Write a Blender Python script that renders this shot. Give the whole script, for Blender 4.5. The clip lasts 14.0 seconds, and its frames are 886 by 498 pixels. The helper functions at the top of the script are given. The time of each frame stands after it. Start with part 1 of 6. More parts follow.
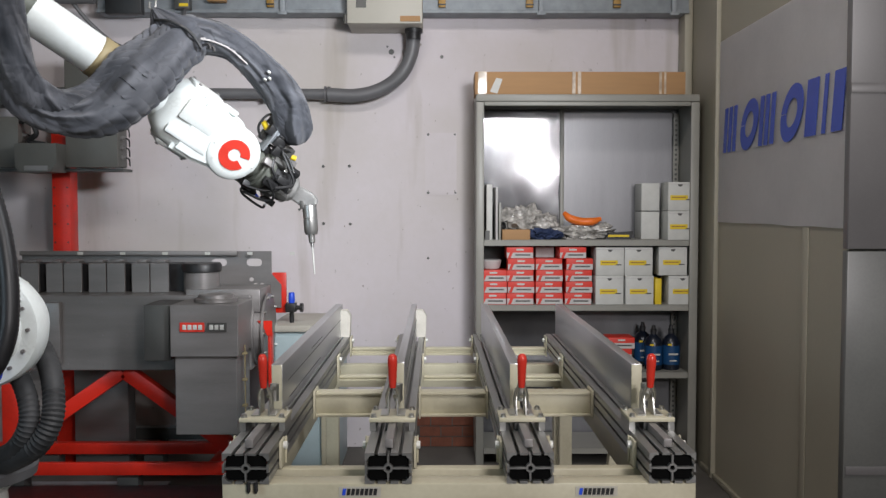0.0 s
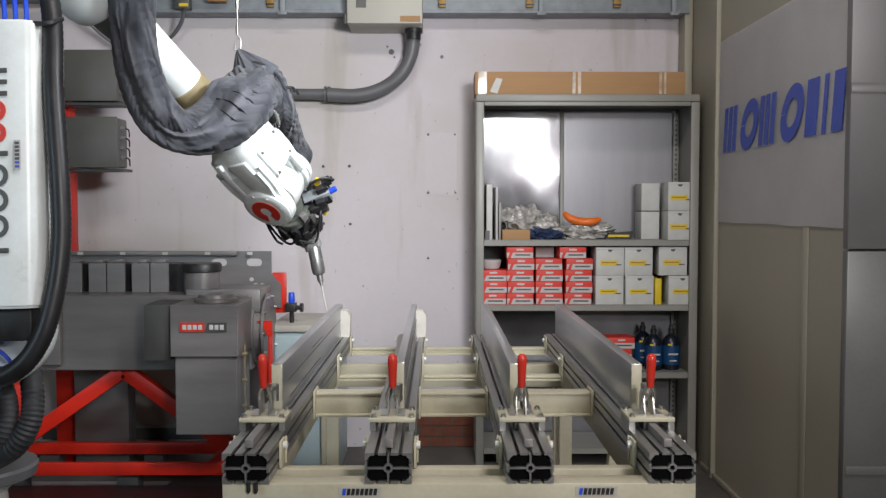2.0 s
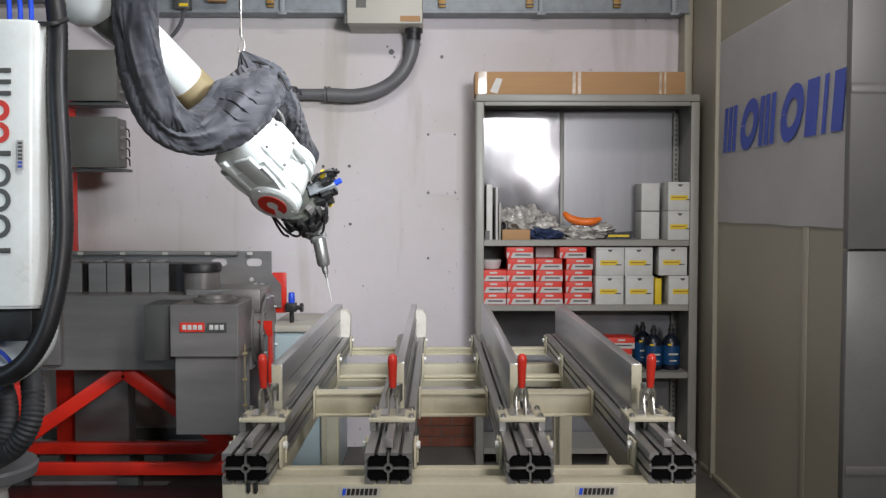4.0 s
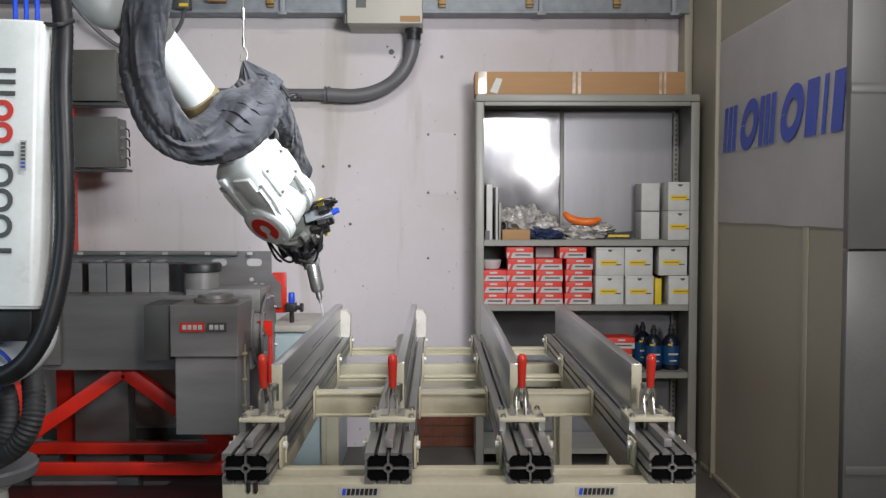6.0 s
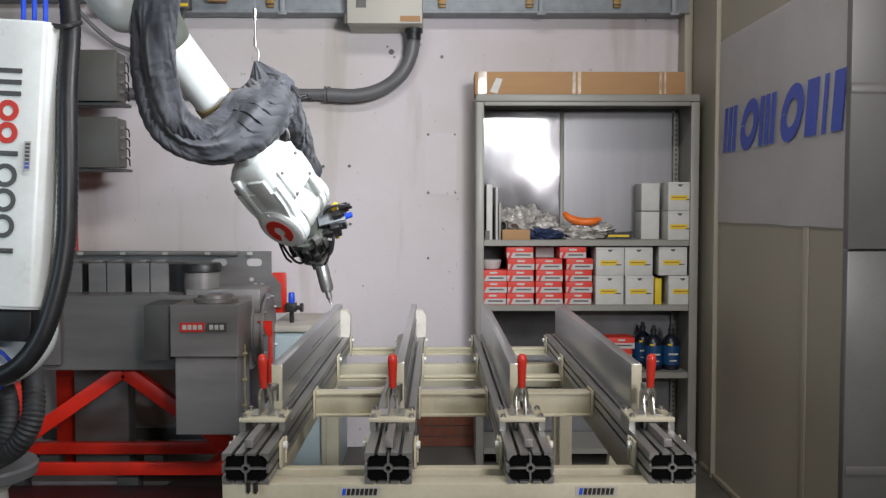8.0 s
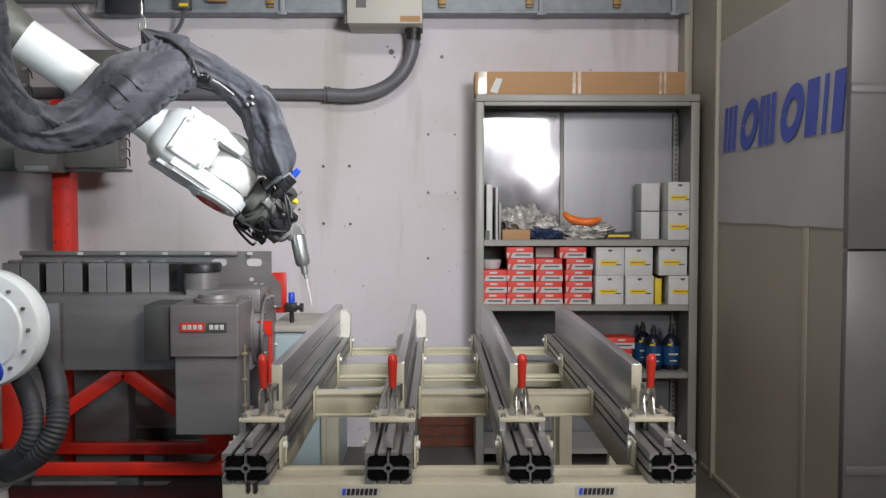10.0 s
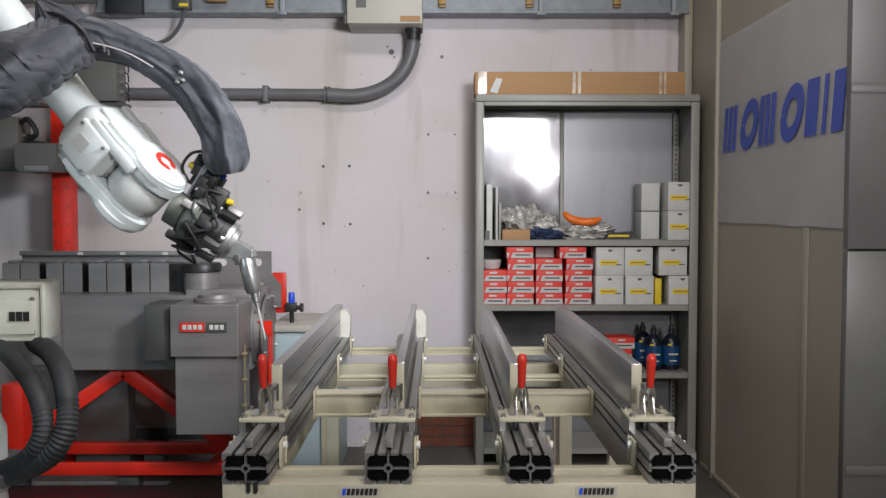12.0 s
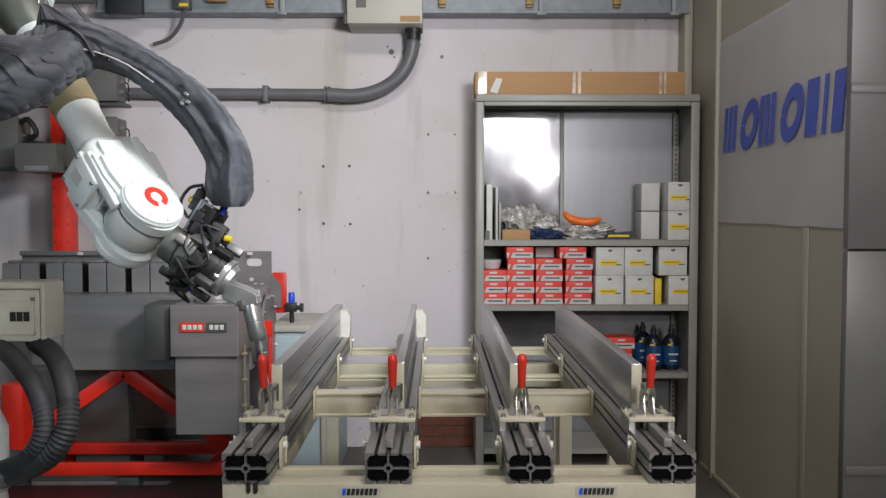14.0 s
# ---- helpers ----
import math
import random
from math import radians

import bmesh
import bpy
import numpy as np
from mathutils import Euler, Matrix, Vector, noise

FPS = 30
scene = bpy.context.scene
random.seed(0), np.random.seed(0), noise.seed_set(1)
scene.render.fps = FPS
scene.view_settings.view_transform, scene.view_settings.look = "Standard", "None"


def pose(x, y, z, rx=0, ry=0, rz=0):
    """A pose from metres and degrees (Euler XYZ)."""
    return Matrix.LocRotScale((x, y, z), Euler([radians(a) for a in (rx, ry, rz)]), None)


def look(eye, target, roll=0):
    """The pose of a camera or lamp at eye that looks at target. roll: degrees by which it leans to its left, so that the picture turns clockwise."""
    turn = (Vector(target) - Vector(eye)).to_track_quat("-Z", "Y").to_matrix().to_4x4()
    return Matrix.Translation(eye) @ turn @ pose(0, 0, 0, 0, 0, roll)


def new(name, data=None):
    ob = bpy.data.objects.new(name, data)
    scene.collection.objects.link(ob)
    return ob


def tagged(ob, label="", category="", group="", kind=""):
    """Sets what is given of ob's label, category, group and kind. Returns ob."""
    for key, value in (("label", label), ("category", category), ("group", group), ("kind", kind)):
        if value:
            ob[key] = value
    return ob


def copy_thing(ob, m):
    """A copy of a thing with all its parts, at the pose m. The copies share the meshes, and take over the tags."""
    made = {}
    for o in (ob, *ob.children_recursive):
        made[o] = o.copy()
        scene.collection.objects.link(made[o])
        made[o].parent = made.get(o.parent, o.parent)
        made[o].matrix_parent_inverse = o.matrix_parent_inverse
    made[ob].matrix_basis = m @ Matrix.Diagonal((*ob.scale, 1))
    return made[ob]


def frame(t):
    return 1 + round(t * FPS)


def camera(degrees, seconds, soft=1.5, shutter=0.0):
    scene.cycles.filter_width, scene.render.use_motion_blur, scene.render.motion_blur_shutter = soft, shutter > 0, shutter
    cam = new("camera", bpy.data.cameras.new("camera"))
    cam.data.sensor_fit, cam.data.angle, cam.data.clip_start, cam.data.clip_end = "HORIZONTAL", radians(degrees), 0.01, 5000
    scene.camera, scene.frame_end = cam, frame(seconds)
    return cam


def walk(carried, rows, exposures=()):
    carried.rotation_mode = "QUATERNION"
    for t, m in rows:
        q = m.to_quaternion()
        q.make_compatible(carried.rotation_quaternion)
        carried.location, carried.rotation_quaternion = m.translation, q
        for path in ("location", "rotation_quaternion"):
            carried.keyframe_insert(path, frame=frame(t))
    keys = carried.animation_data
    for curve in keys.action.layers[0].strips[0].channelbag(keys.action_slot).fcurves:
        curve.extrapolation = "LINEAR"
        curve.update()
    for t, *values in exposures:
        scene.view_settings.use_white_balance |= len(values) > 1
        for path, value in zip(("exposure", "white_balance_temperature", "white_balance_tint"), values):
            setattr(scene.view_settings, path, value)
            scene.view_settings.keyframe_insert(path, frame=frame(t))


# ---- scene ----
cam = camera(54, 14.0, soft=1.4, shutter=0.5)
EYE = (0.0, 0.0, 1.40)
VIEW = look(EYE, (0.0715, 10.0, 0.945))
walk(cam, [(0.0, VIEW), (14.0, VIEW)])

# ---- world and light ----
world = bpy.data.worlds.new("world")
scene.world = world
world.use_nodes = True
world.node_tree.nodes["Background"].inputs[0].default_value = (0.75, 0.82, 1.0, 1)
world.node_tree.nodes["Background"].inputs[1].default_value = 0.05
scene.view_settings.exposure = 0.0


def area_lamp(name, eye, target, sx, sy, watts, colour, spread=180):
    data = bpy.data.lights.new(name, "AREA")
    data.shape, data.size, data.size_y, data.energy, data.color = "RECTANGLE", sx, sy, watts, colour
    data.spread = radians(spread)
    ob = new(name, data)
    ob.matrix_world = look(eye, target)
    return tagged(ob, "rectangular area light in the workshop", "lamp")


area_lamp("ceiling_lamp", (0.0, 1.6, 3.8), (0.1, 3.6, 1.2), 1.5, 0.35, 44, (1.0, 0.945, 0.925))
area_lamp("work_lamp", (0.5, 2.0, 2.25), (-0.9, 4.2, 1.5), 0.4, 0.26, 20, (0.9, 0.94, 1.0), 100)
# added cool fill from the left, like daylight; no such source is known
area_lamp("side_lamp", (-2.7, 0.2, 1.9), (-0.2, 3.2, 1.3), 1.0, 1.0, 18, (0.66, 0.86, 1.0))
area_lamp("stand_lamp", (1.05, -0.9, 2.44), (0.2, 5.0, 1.5), 0.38, 0.27, 39, (1.0, 0.96, 0.97))
area_lamp("stand_lamp", (1.3, -0.9, 1.92), (0.3, 5.0, 1.4), 0.46, 0.11, 32, (1.0, 0.96, 0.97))


# ---- materials ----
def mat(name, base, rough=0.5, metal=0.0, vary=0.15, scale=6.0, bump=0.05, fine=120.0, emit=0.0, stretch=(1, 1, 1), dirt=None, dirt_amount=0.5):
    m = bpy.data.materials.new(name)
    m.use_nodes = True
    n, l = m.node_tree.nodes, m.node_tree.links
    b = n["Principled BSDF"]
    tc, mp = n.new("ShaderNodeTexCoord"), n.new("ShaderNodeMapping")
    mp.inputs["Scale"].default_value = stretch
    l.new(tc.outputs["Object"], mp.inputs["Vector"])
    big, small = n.new("ShaderNodeTexNoise"), n.new("ShaderNodeTexNoise")
    big.inputs["Scale"].default_value, big.inputs["Detail"].default_value = scale, 6
    small.inputs["Scale"].default_value, small.inputs["Detail"].default_value = fine, 3
    for x in (big, small):
        l.new(mp.outputs[0], x.inputs["Vector"])
    mix = n.new("ShaderNodeMix")
    mix.data_type = "RGBA"
    lo = tuple(c * (1 - vary) for c in base) if dirt is None else tuple(c * (1 - dirt_amount) + d * dirt_amount for c, d in zip(base, dirt))
    mix.inputs["A"].default_value = (*lo, 1)
    mix.inputs["B"].default_value = (*[min(1, c * (1 + vary * 0.6)) for c in base], 1)
    ramp = n.new("ShaderNodeMapRange")
    ramp.inputs["From Min"].default_value, ramp.inputs["From Max"].default_value = 0.3, 0.66
    add = n.new("ShaderNodeMath")
    add.operation = "MULTIPLY_ADD"
    add.inputs[1].default_value = 0.22
    l.new(small.outputs["Fac"], add.inputs[0])
    l.new(big.outputs["Fac"], add.inputs[2])
    sub = n.new("ShaderNodeMath")
    sub.operation = "SUBTRACT"
    sub.inputs[1].default_value = 0.11
    l.new(add.outputs[0], sub.inputs[0])
    l.new(sub.outputs[0], ramp.inputs["Value"])
    l.new(ramp.outputs[0], mix.inputs["Factor"])
    l.new(mix.outputs["Result"], b.inputs["Base Color"])
    rr = n.new("ShaderNodeMapRange")
    rr.inputs["To Min"].default_value, rr.inputs["To Max"].default_value = max(0.03, rough - 0.1), min(1, rough + 0.1)
    l.new(sub.outputs[0], rr.inputs["Value"])
    l.new(rr.outputs[0], b.inputs["Roughness"])
    b.inputs["Metallic"].default_value = metal
    if bump:
        bp = n.new("ShaderNodeBump")
        bp.inputs["Strength"].default_value, bp.inputs["Distance"].default_value = bump, 0.01
        l.new(sub.outputs[0], bp.inputs["Height"])
        l.new(bp.outputs[0], b.inputs["Normal"])
    if emit:
        b.inputs["Emission Color"].default_value = (*base, 1)
        b.inputs["Emission Strength"].default_value = emit
    return m


PLASTER = mat("plaster", (0.60, 0.558, 0.582), 0.85, 0, 0.1, 1.3, 0.3, 24, dirt=(0.56, 0.52, 0.49), dirt_amount=0.55)


def weather(m, spots, amount):
    """Adds small dark specks and faint run-down streaks to a surface."""
    n, l = m.node_tree.nodes, m.node_tree.links
    b = n["Principled BSDF"]
    was = b.inputs["Base Color"].links[0].from_socket
    tc = n.new("ShaderNodeTexCoord")
    for scale, stretch, lo, hi, colour in ((spots, (1, 1, 1), 0.70, 0.76, (0.13, 0.11, 0.09, 1)), (38.0, (1, 1, 0.6), 0.69, 0.74, (0.2, 0.17, 0.14, 1)), (2.2, (3, 3, 0.35), 0.56, 0.85, (0.33, 0.29, 0.23, 1)), (0.55, (1, 1, 1.3), 0.48, 0.8, (0.44, 0.40, 0.33, 1))):
        mp, tx, rg, mx = n.new("ShaderNodeMapping"), n.new("ShaderNodeTexNoise"), n.new("ShaderNodeMapRange"), n.new("ShaderNodeMix")
        mp.inputs["Scale"].default_value = stretch
        tx.inputs["Scale"].default_value, tx.inputs["Detail"].default_value = scale, 4
        rg.inputs["From Min"].default_value, rg.inputs["From Max"].default_value, rg.inputs["To Max"].default_value = lo, hi, amount
        mx.data_type = "RGBA"
        mx.inputs["B"].default_value = colour
        l.new(tc.outputs["Object"], mp.inputs["Vector"])
        l.new(mp.outputs[0], tx.inputs["Vector"])
        l.new(tx.outputs["Fac"], rg.inputs["Value"])
        l.new(rg.outputs[0], mx.inputs["Factor"])
        l.new(was, mx.inputs["A"])
        was = mx.outputs["Result"]
    l.new(was, b.inputs["Base Color"])


weather(PLASTER, 13.0, 0.75)
ROOM = mat("drab_paint", (0.22, 0.195, 0.13), 0.8, 0, 0.1, 2, 0.1, 40)
PANEL = mat("olive_panel", (0.36, 0.335, 0.262), 0.5, 0, 0.08, 1.3, 0.02, 40)
CONCRETE = mat("concrete", (0.095, 0.088, 0.078), 0.7, 0, 0.3, 3.0, 0.15, 50)
CABINET = mat("grey_enamel", (0.27, 0.265, 0.235), 0.42, 0, 0.08, 5, 0.02, 90)
CAB_BACK = mat("bare_sheet", (0.25, 0.25, 0.262), 0.36, 0.35, 0.12, 3, 0.02, 60, stretch=(3, 1, 0.5))
FOIL = mat("polished_sheet", (0.33, 0.33, 0.345), 0.13, 0.5, 0.15, 5, 0.10, 30, stretch=(1, 1, 0.6))
CREAM = mat("cream_enamel", (0.52, 0.49, 0.365), 0.42, 0, 0.1, 5, 0.03, 80, dirt=(0.33, 0.29, 0.2), dirt_amount=0.45)
ALU = mat("mill_aluminium", (0.36, 0.36, 0.35), 0.42, 0.8, 0.2, 6, 0.04, 160, stretch=(4, 0.4, 4))
PLATE = mat("satin_aluminium", (0.52, 0.52, 0.53), 0.32, 0.75, 0.15, 5, 0.02, 140, stretch=(1, 0.3, 3))
WHITE_TAPE = mat("white_tape", (0.56, 0.54, 0.48), 0.5, 0, 0.1, 30, 0.1, 120)
STEEL = mat("sheet_steel", (0.245, 0.233, 0.228), 0.40, 0.4, 0.16, 4, 0.03, 120, stretch=(0.5, 1, 3))
STEEL_DARK = mat("dark_steel", (0.10, 0.10, 0.095), 0.5, 0.4, 0.2, 6, 0.04, 120)
ZINC = mat("zinc_plated", (0.52, 0.52, 0.50), 0.36, 1.0, 0.15, 20, 0.03, 200)
GALV = mat("galvanised", (0.28, 0.305, 0.325), 0.62, 0.35, 0.2, 14, 0.03, 60)
RED = mat("red_enamel", (0.70, 0.024, 0.010), 0.38, 0, 0.15, 6, 0.03, 90, dirt=(0.30, 0.02, 0.012), dirt_amount=0.45)
RED_GRIP = mat("red_grip", (0.62, 0.035, 0.02), 0.35, 0, 0.1, 30, 0.02, 90)
BLACK = mat("black_plastic", (0.018, 0.018, 0.019), 0.45, 0, 0.3, 30, 0.05, 150)
# near-black with hardly any gloss, for the unlit hollow of the rail ends
VOID = mat("shade_black", (0.004, 0.004, 0.004), 0.9, 0, 0.2, 20, 0)
RUBBER = mat("black_rubber", (0.016, 0.016, 0.018), 0.42, 0, 0.3, 20, 0.05, 150)
HOSE_RUBBER = mat("worn_rubber", (0.034, 0.035, 0.037), 0.6, 0, 0.4, 14, 0.2, 90)
OLIVE_BOX = mat("grey_box_enamel", (0.10, 0.098, 0.088), 0.42, 0, 0.1, 6, 0.03, 90)
ROBOT_WHITE = mat("robot_white", (0.75, 0.80, 0.795), 0.3, 0, 0.08, 6, 0.02, 90, dirt=(0.56, 0.575, 0.53), dirt_amount=0.45)
CASTING = mat("robot_pale_grey", (0.66, 0.67, 0.64), 0.4, 0, 0.1, 8, 0.03, 90)
MOTOR_CREAM = mat("motor_cream", (0.60, 0.61, 0.525), 0.4, 0, 0.1, 8, 0.03, 90, dirt=(0.42, 0.41, 0.33), dirt_amount=0.4)
FLANGE = mat("grey_green_casting", (0.14, 0.15, 0.13), 0.45, 0.3, 0.2, 20, 0.05, 90)
CLOTH = mat("grey_cloth", (0.054, 0.058, 0.069), 0.78, 0, 0.5, 8, 0.45, 40, dirt=(0.016, 0.018, 0.024), dirt_amount=0.97, stretch=(0.6, 1.5, 1.5))
BLUE = mat("blue_plastic", (0.02, 0.08, 0.65), 0.4, 0, 0.1, 20, 0.02)
BLUE_PRINT = mat("blue_print", (0.06, 0.10, 0.46), 0.5, 0, 0.08, 10, 0)
BANNER = mat("banner_vinyl", (0.86, 0.835, 0.84), 0.5, 0, 0.06, 3, 0.05, 40)
CARDBOARD = mat("cardboard", (0.40, 0.23, 0.105), 0.75, 0, 0.05, 6, 0.05, 120, stretch=(1, 1, 8))
PAPER_WHITE = mat("white_card", (0.56, 0.56, 0.53), 0.6, 0, 0.08, 12, 0.02)
YELLOW = mat("yellow_print", (0.72, 0.52, 0.02), 0.55, 0, 0.08, 20, 0)
BOX_RED = mat("red_print", (0.62, 0.035, 0.02), 0.5, 0, 0.08, 20, 0)
GREY_PRINT = mat("grey_print", (0.50, 0.48, 0.47), 0.55, 0, 0.1, 30, 0)
ORANGE = mat("orange_plastic", (0.80, 0.17, 0.02), 0.4, 0, 0.1, 20, 0.02)
FILM = mat("wrinkled_film", (0.45, 0.43, 0.40), 0.25, 0.1, 0.5, 30, 0.7, 60)
TAPE = mat("parcel_tape", (0.50, 0.40, 0.30), 0.2, 0, 0.3, 20, 0.2, 60)
BRICK = mat("brick", (0.17, 0.055, 0.03), 0.8, 0, 0.25, 20, 0.15, 80)
TEAL = mat("pale_blue_enamel", (0.42, 0.52, 0.54), 0.4, 0, 0.08, 6, 0.02)
BOTTLE = mat("dark_blue_bottle", (0.008, 0.011, 0.02), 0.3, 0, 0.2, 20, 0.02)
LABEL_BLUE = mat("blue_label", (0.008, 0.055, 0.15), 0.45, 0, 0.1, 20, 0)
SPINDLE = mat("bright_aluminium", (0.50, 0.50, 0.49), 0.34, 0.85, 0.08, 20, 0.02, 160)
CONDUIT = mat("grey_conduit", (0.125, 0.125, 0.13), 0.45, 0, 0.1, 10, 0.02)
BEIGE = mat("beige_enamel", (0.47, 0.45, 0.39), 0.5, 0, 0.06, 5, 0.02)
OCHRE = mat("ochre_band", (0.27, 0.22, 0.12), 0.6, 0, 0.25, 12, 0.05, 80)
BRASS = mat("yellow_strip", (0.33, 0.19, 0.04), 0.5, 0.2, 0.2, 20, 0.02)

MACHINED = mat("machined_aluminium", (0.56, 0.56, 0.55), 0.35, 0.75, 0.15, 20, 0.03, 120)
# even greys for the blurred reflections in the door; the lower also coats the duct
DOOR_UPPER = mat("mauve_grey_flat", (0.135, 0.13, 0.132), 0.35, 0, 0.12, 2, 0.01)
DOOR_LOWER = mat("blue_grey_flat", (0.115, 0.118, 0.113), 0.35, 0, 0.25, 2, 0.01)


def along_cloth(m):
    """Lets the cloth's pattern run on from piece to piece by the stored length along the sleeve."""
    n, l = m.node_tree.nodes, m.node_tree.links
    at = n.new("ShaderNodeAttribute")
    at.attribute_name = "along"
    for node in n:
        if node.type == "MAPPING":
            l.new(at.outputs["Vector"], node.inputs["Vector"])
    return m


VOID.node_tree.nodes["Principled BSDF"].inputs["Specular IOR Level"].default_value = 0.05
def creased(m, depth):
    """Adds sharp creases and dusty rubbed ridges to the cloth."""
    n, l = m.node_tree.nodes, m.node_tree.links
    b = n["Principled BSDF"]
    at = n.new("ShaderNodeAttribute")
    at.attribute_name = "along"
    height = None
    for scale, stretch, turn, weight in ((2.6, (0.8, 1.7, 1.7), 0.5, 1.0), (4.5, (0.7, 1.9, 1.9), -0.7, 0.6), (8.0, (1, 1.2, 1.2), 0.2, 0.15)):
        mp, tx, fold, cut = n.new("ShaderNodeMapping"), n.new("ShaderNodeTexNoise"), n.new("ShaderNodeMath"), n.new("ShaderNodeMapRange")
        mp.inputs["Scale"].default_value, mp.inputs["Rotation"].default_value = stretch, (turn, turn * 0.6, turn)
        tx.inputs["Scale"].default_value, tx.inputs["Detail"].default_value, tx.inputs["Distortion"].default_value = scale, 1, 0.4
        fold.operation = "PINGPONG"
        fold.inputs[1].default_value = 0.13
        cut.inputs["From Max"].default_value, cut.inputs["To Max"].default_value = 0.13, weight
        cut.interpolation_type = "SMOOTHSTEP"
        l.new(at.outputs["Vector"], mp.inputs["Vector"])
        l.new(mp.outputs[0], tx.inputs["Vector"])
        l.new(tx.outputs["Fac"], fold.inputs[0])
        l.new(fold.outputs[0], cut.inputs["Value"])
        if height is None:
            height = cut.outputs[0]
        else:
            add = n.new("ShaderNodeMath")
            l.new(height, add.inputs[0])
            l.new(cut.outputs[0], add.inputs[1])
            height = add.outputs[0]
    bump = n.new("ShaderNodeBump")
    bump.inputs["Strength"].default_value, bump.inputs["Distance"].default_value = 0.9, depth
    was = b.inputs["Normal"].links[0].from_socket
    l.new(was, bump.inputs["Normal"])
    l.new(height, bump.inputs["Height"])
    l.new(bump.outputs[0], b.inputs["Normal"])
    rub, mix = n.new("ShaderNodeMapRange"), n.new("ShaderNodeMix")
    rub.inputs["From Min"].default_value, rub.inputs["From Max"].default_value, rub.inputs["To Max"].default_value = 0.9, 1.7, 0.4
    mix.data_type = "RGBA"
    mix.inputs["B"].default_value = (0.19, 0.195, 0.215, 1)
    base = b.inputs["Base Color"].links[0].from_socket
    l.new(height, rub.inputs["Value"])
    l.new(rub.outputs[0], mix.inputs["Factor"])
    l.new(base, mix.inputs["A"])
    l.new(mix.outputs["Result"], b.inputs["Base Color"])


along_cloth(CLOTH)
creased(CLOTH, 0.016)
CLOTH.node_tree.nodes["Principled BSDF"].inputs["Sheen Weight"].default_value = 0.12

# ---- helpers ----
ORIGIN = {}


def thing(name, x, y, z, label, category, group="", kind=""):
    ob = new(name)
    ob.location = (x, y, z)
    ORIGIN[ob.name] = Vector((x, y, z))
    return tagged(ob, label, category, group, kind)


def smooth(me, angle=40):
    me.polygons.foreach_set("use_smooth", [True] * len(me.polygons))
    me.set_sharp_from_angle(angle=radians(angle))


def part(name, bm, material, parent=None, label="", rounded=True):
    """One mesh object; its bmesh is in world metres and is moved into its parent's space."""
    me = bpy.data.meshes.new(name)
    o = ORIGIN.get(parent.name, Vector((0, 0, 0))) if parent else Vector((0, 0, 0))
    bmesh.ops.translate(bm, verts=bm.verts, vec=-o)
    bm.to_mesh(me)
    bm.free()
    if rounded:
        smooth(me)
    me.materials.append(material)
    ob = new(name, me)
    if parent:
        ob.parent = parent
        ORIGIN[ob.name] = o
    if label:
        ob["label"] = label
    return ob


def alone(name, bm, material, at, label, category, group="", kind=""):
    """A thing that is one mesh, with its origin at its base."""
    me = bpy.data.meshes.new(name)
    bmesh.ops.translate(bm, verts=bm.verts, vec=-Vector(at))
    bm.to_mesh(me)
    bm.free()
    smooth(me)
    me.materials.append(material)
    ob = new(name, me)
    ob.location = at
    ORIGIN[ob.name] = Vector(at)
    return tagged(ob, label, category, group, kind)


def box(bm, x0, x1, y0, y1, z0, z1, bevel=0.0, turn=None):
    v = [bm.verts.new(p) for p in ((x0, y0, z0), (x1, y0, z0), (x1, y1, z0), (x0, y1, z0), (x0, y0, z1), (x1, y0, z1), (x1, y1, z1), (x0, y1, z1))]
    f = [bm.faces.new([v[i] for i in q]) for q in ((3, 2, 1, 0), (4, 5, 6, 7), (0, 1, 5, 4), (1, 2, 6, 5), (2, 3, 7, 6), (3, 0, 4, 7))]
    if turn is not None:
        bmesh.ops.transform(bm, matrix=turn, verts=v)
    if bevel:
        bmesh.ops.bevel(bm, geom=list({e for q in f for e in q.edges}), offset=bevel, segments=2, profile=0.5, affect="EDGES")
    return bm


def boxes(*rows, bevel=0.0):
    bm = bmesh.new()
    for r in rows:
        box(bm, *r, bevel=bevel)
    return bm


def ring(axis):
    a = Vector(axis).normalized()
    u = a.orthogonal().normalized()
    return u, a.cross(u)


def lathe(bm, p0, p1, profile, seg=24):
    """Surface of revolution round p0-p1; profile rows are (metres along, radius)."""
    p0, p1 = Vector(p0), Vector(p1)
    a = (p1 - p0).normalized()
    u, w = ring(a)
    last = None
    for d, r in profile:
        c = p0 + a * d
        if r < 1e-6:
            now = [bm.verts.new(c)]
        else:
            now = [bm.verts.new(c + (u * math.cos(2 * math.pi * i / seg) + w * math.sin(2 * math.pi * i / seg)) * r) for i in range(seg)]
        if last:
            for i in range(seg):
                j = (i + 1) % seg
                if len(last) == 1 and len(now) > 1:
                    bm.faces.new((last[0], now[j], now[i]))
                elif len(now) == 1 and len(last) > 1:
                    bm.faces.new((last[i], last[j], now[0]))
                elif len(now) > 1:
                    bm.faces.new((last[i], last[j], now[j], now[i]))
        last = now
    return bm


def cyl(bm, p0, p1, r, r2=None, seg=24):
    n = (Vector(p1) - Vector(p0)).length
    return lathe(bm, p0, p1, [(0, 0), (0, r), (n, r if r2 is None else r2), (n, 0)], seg)


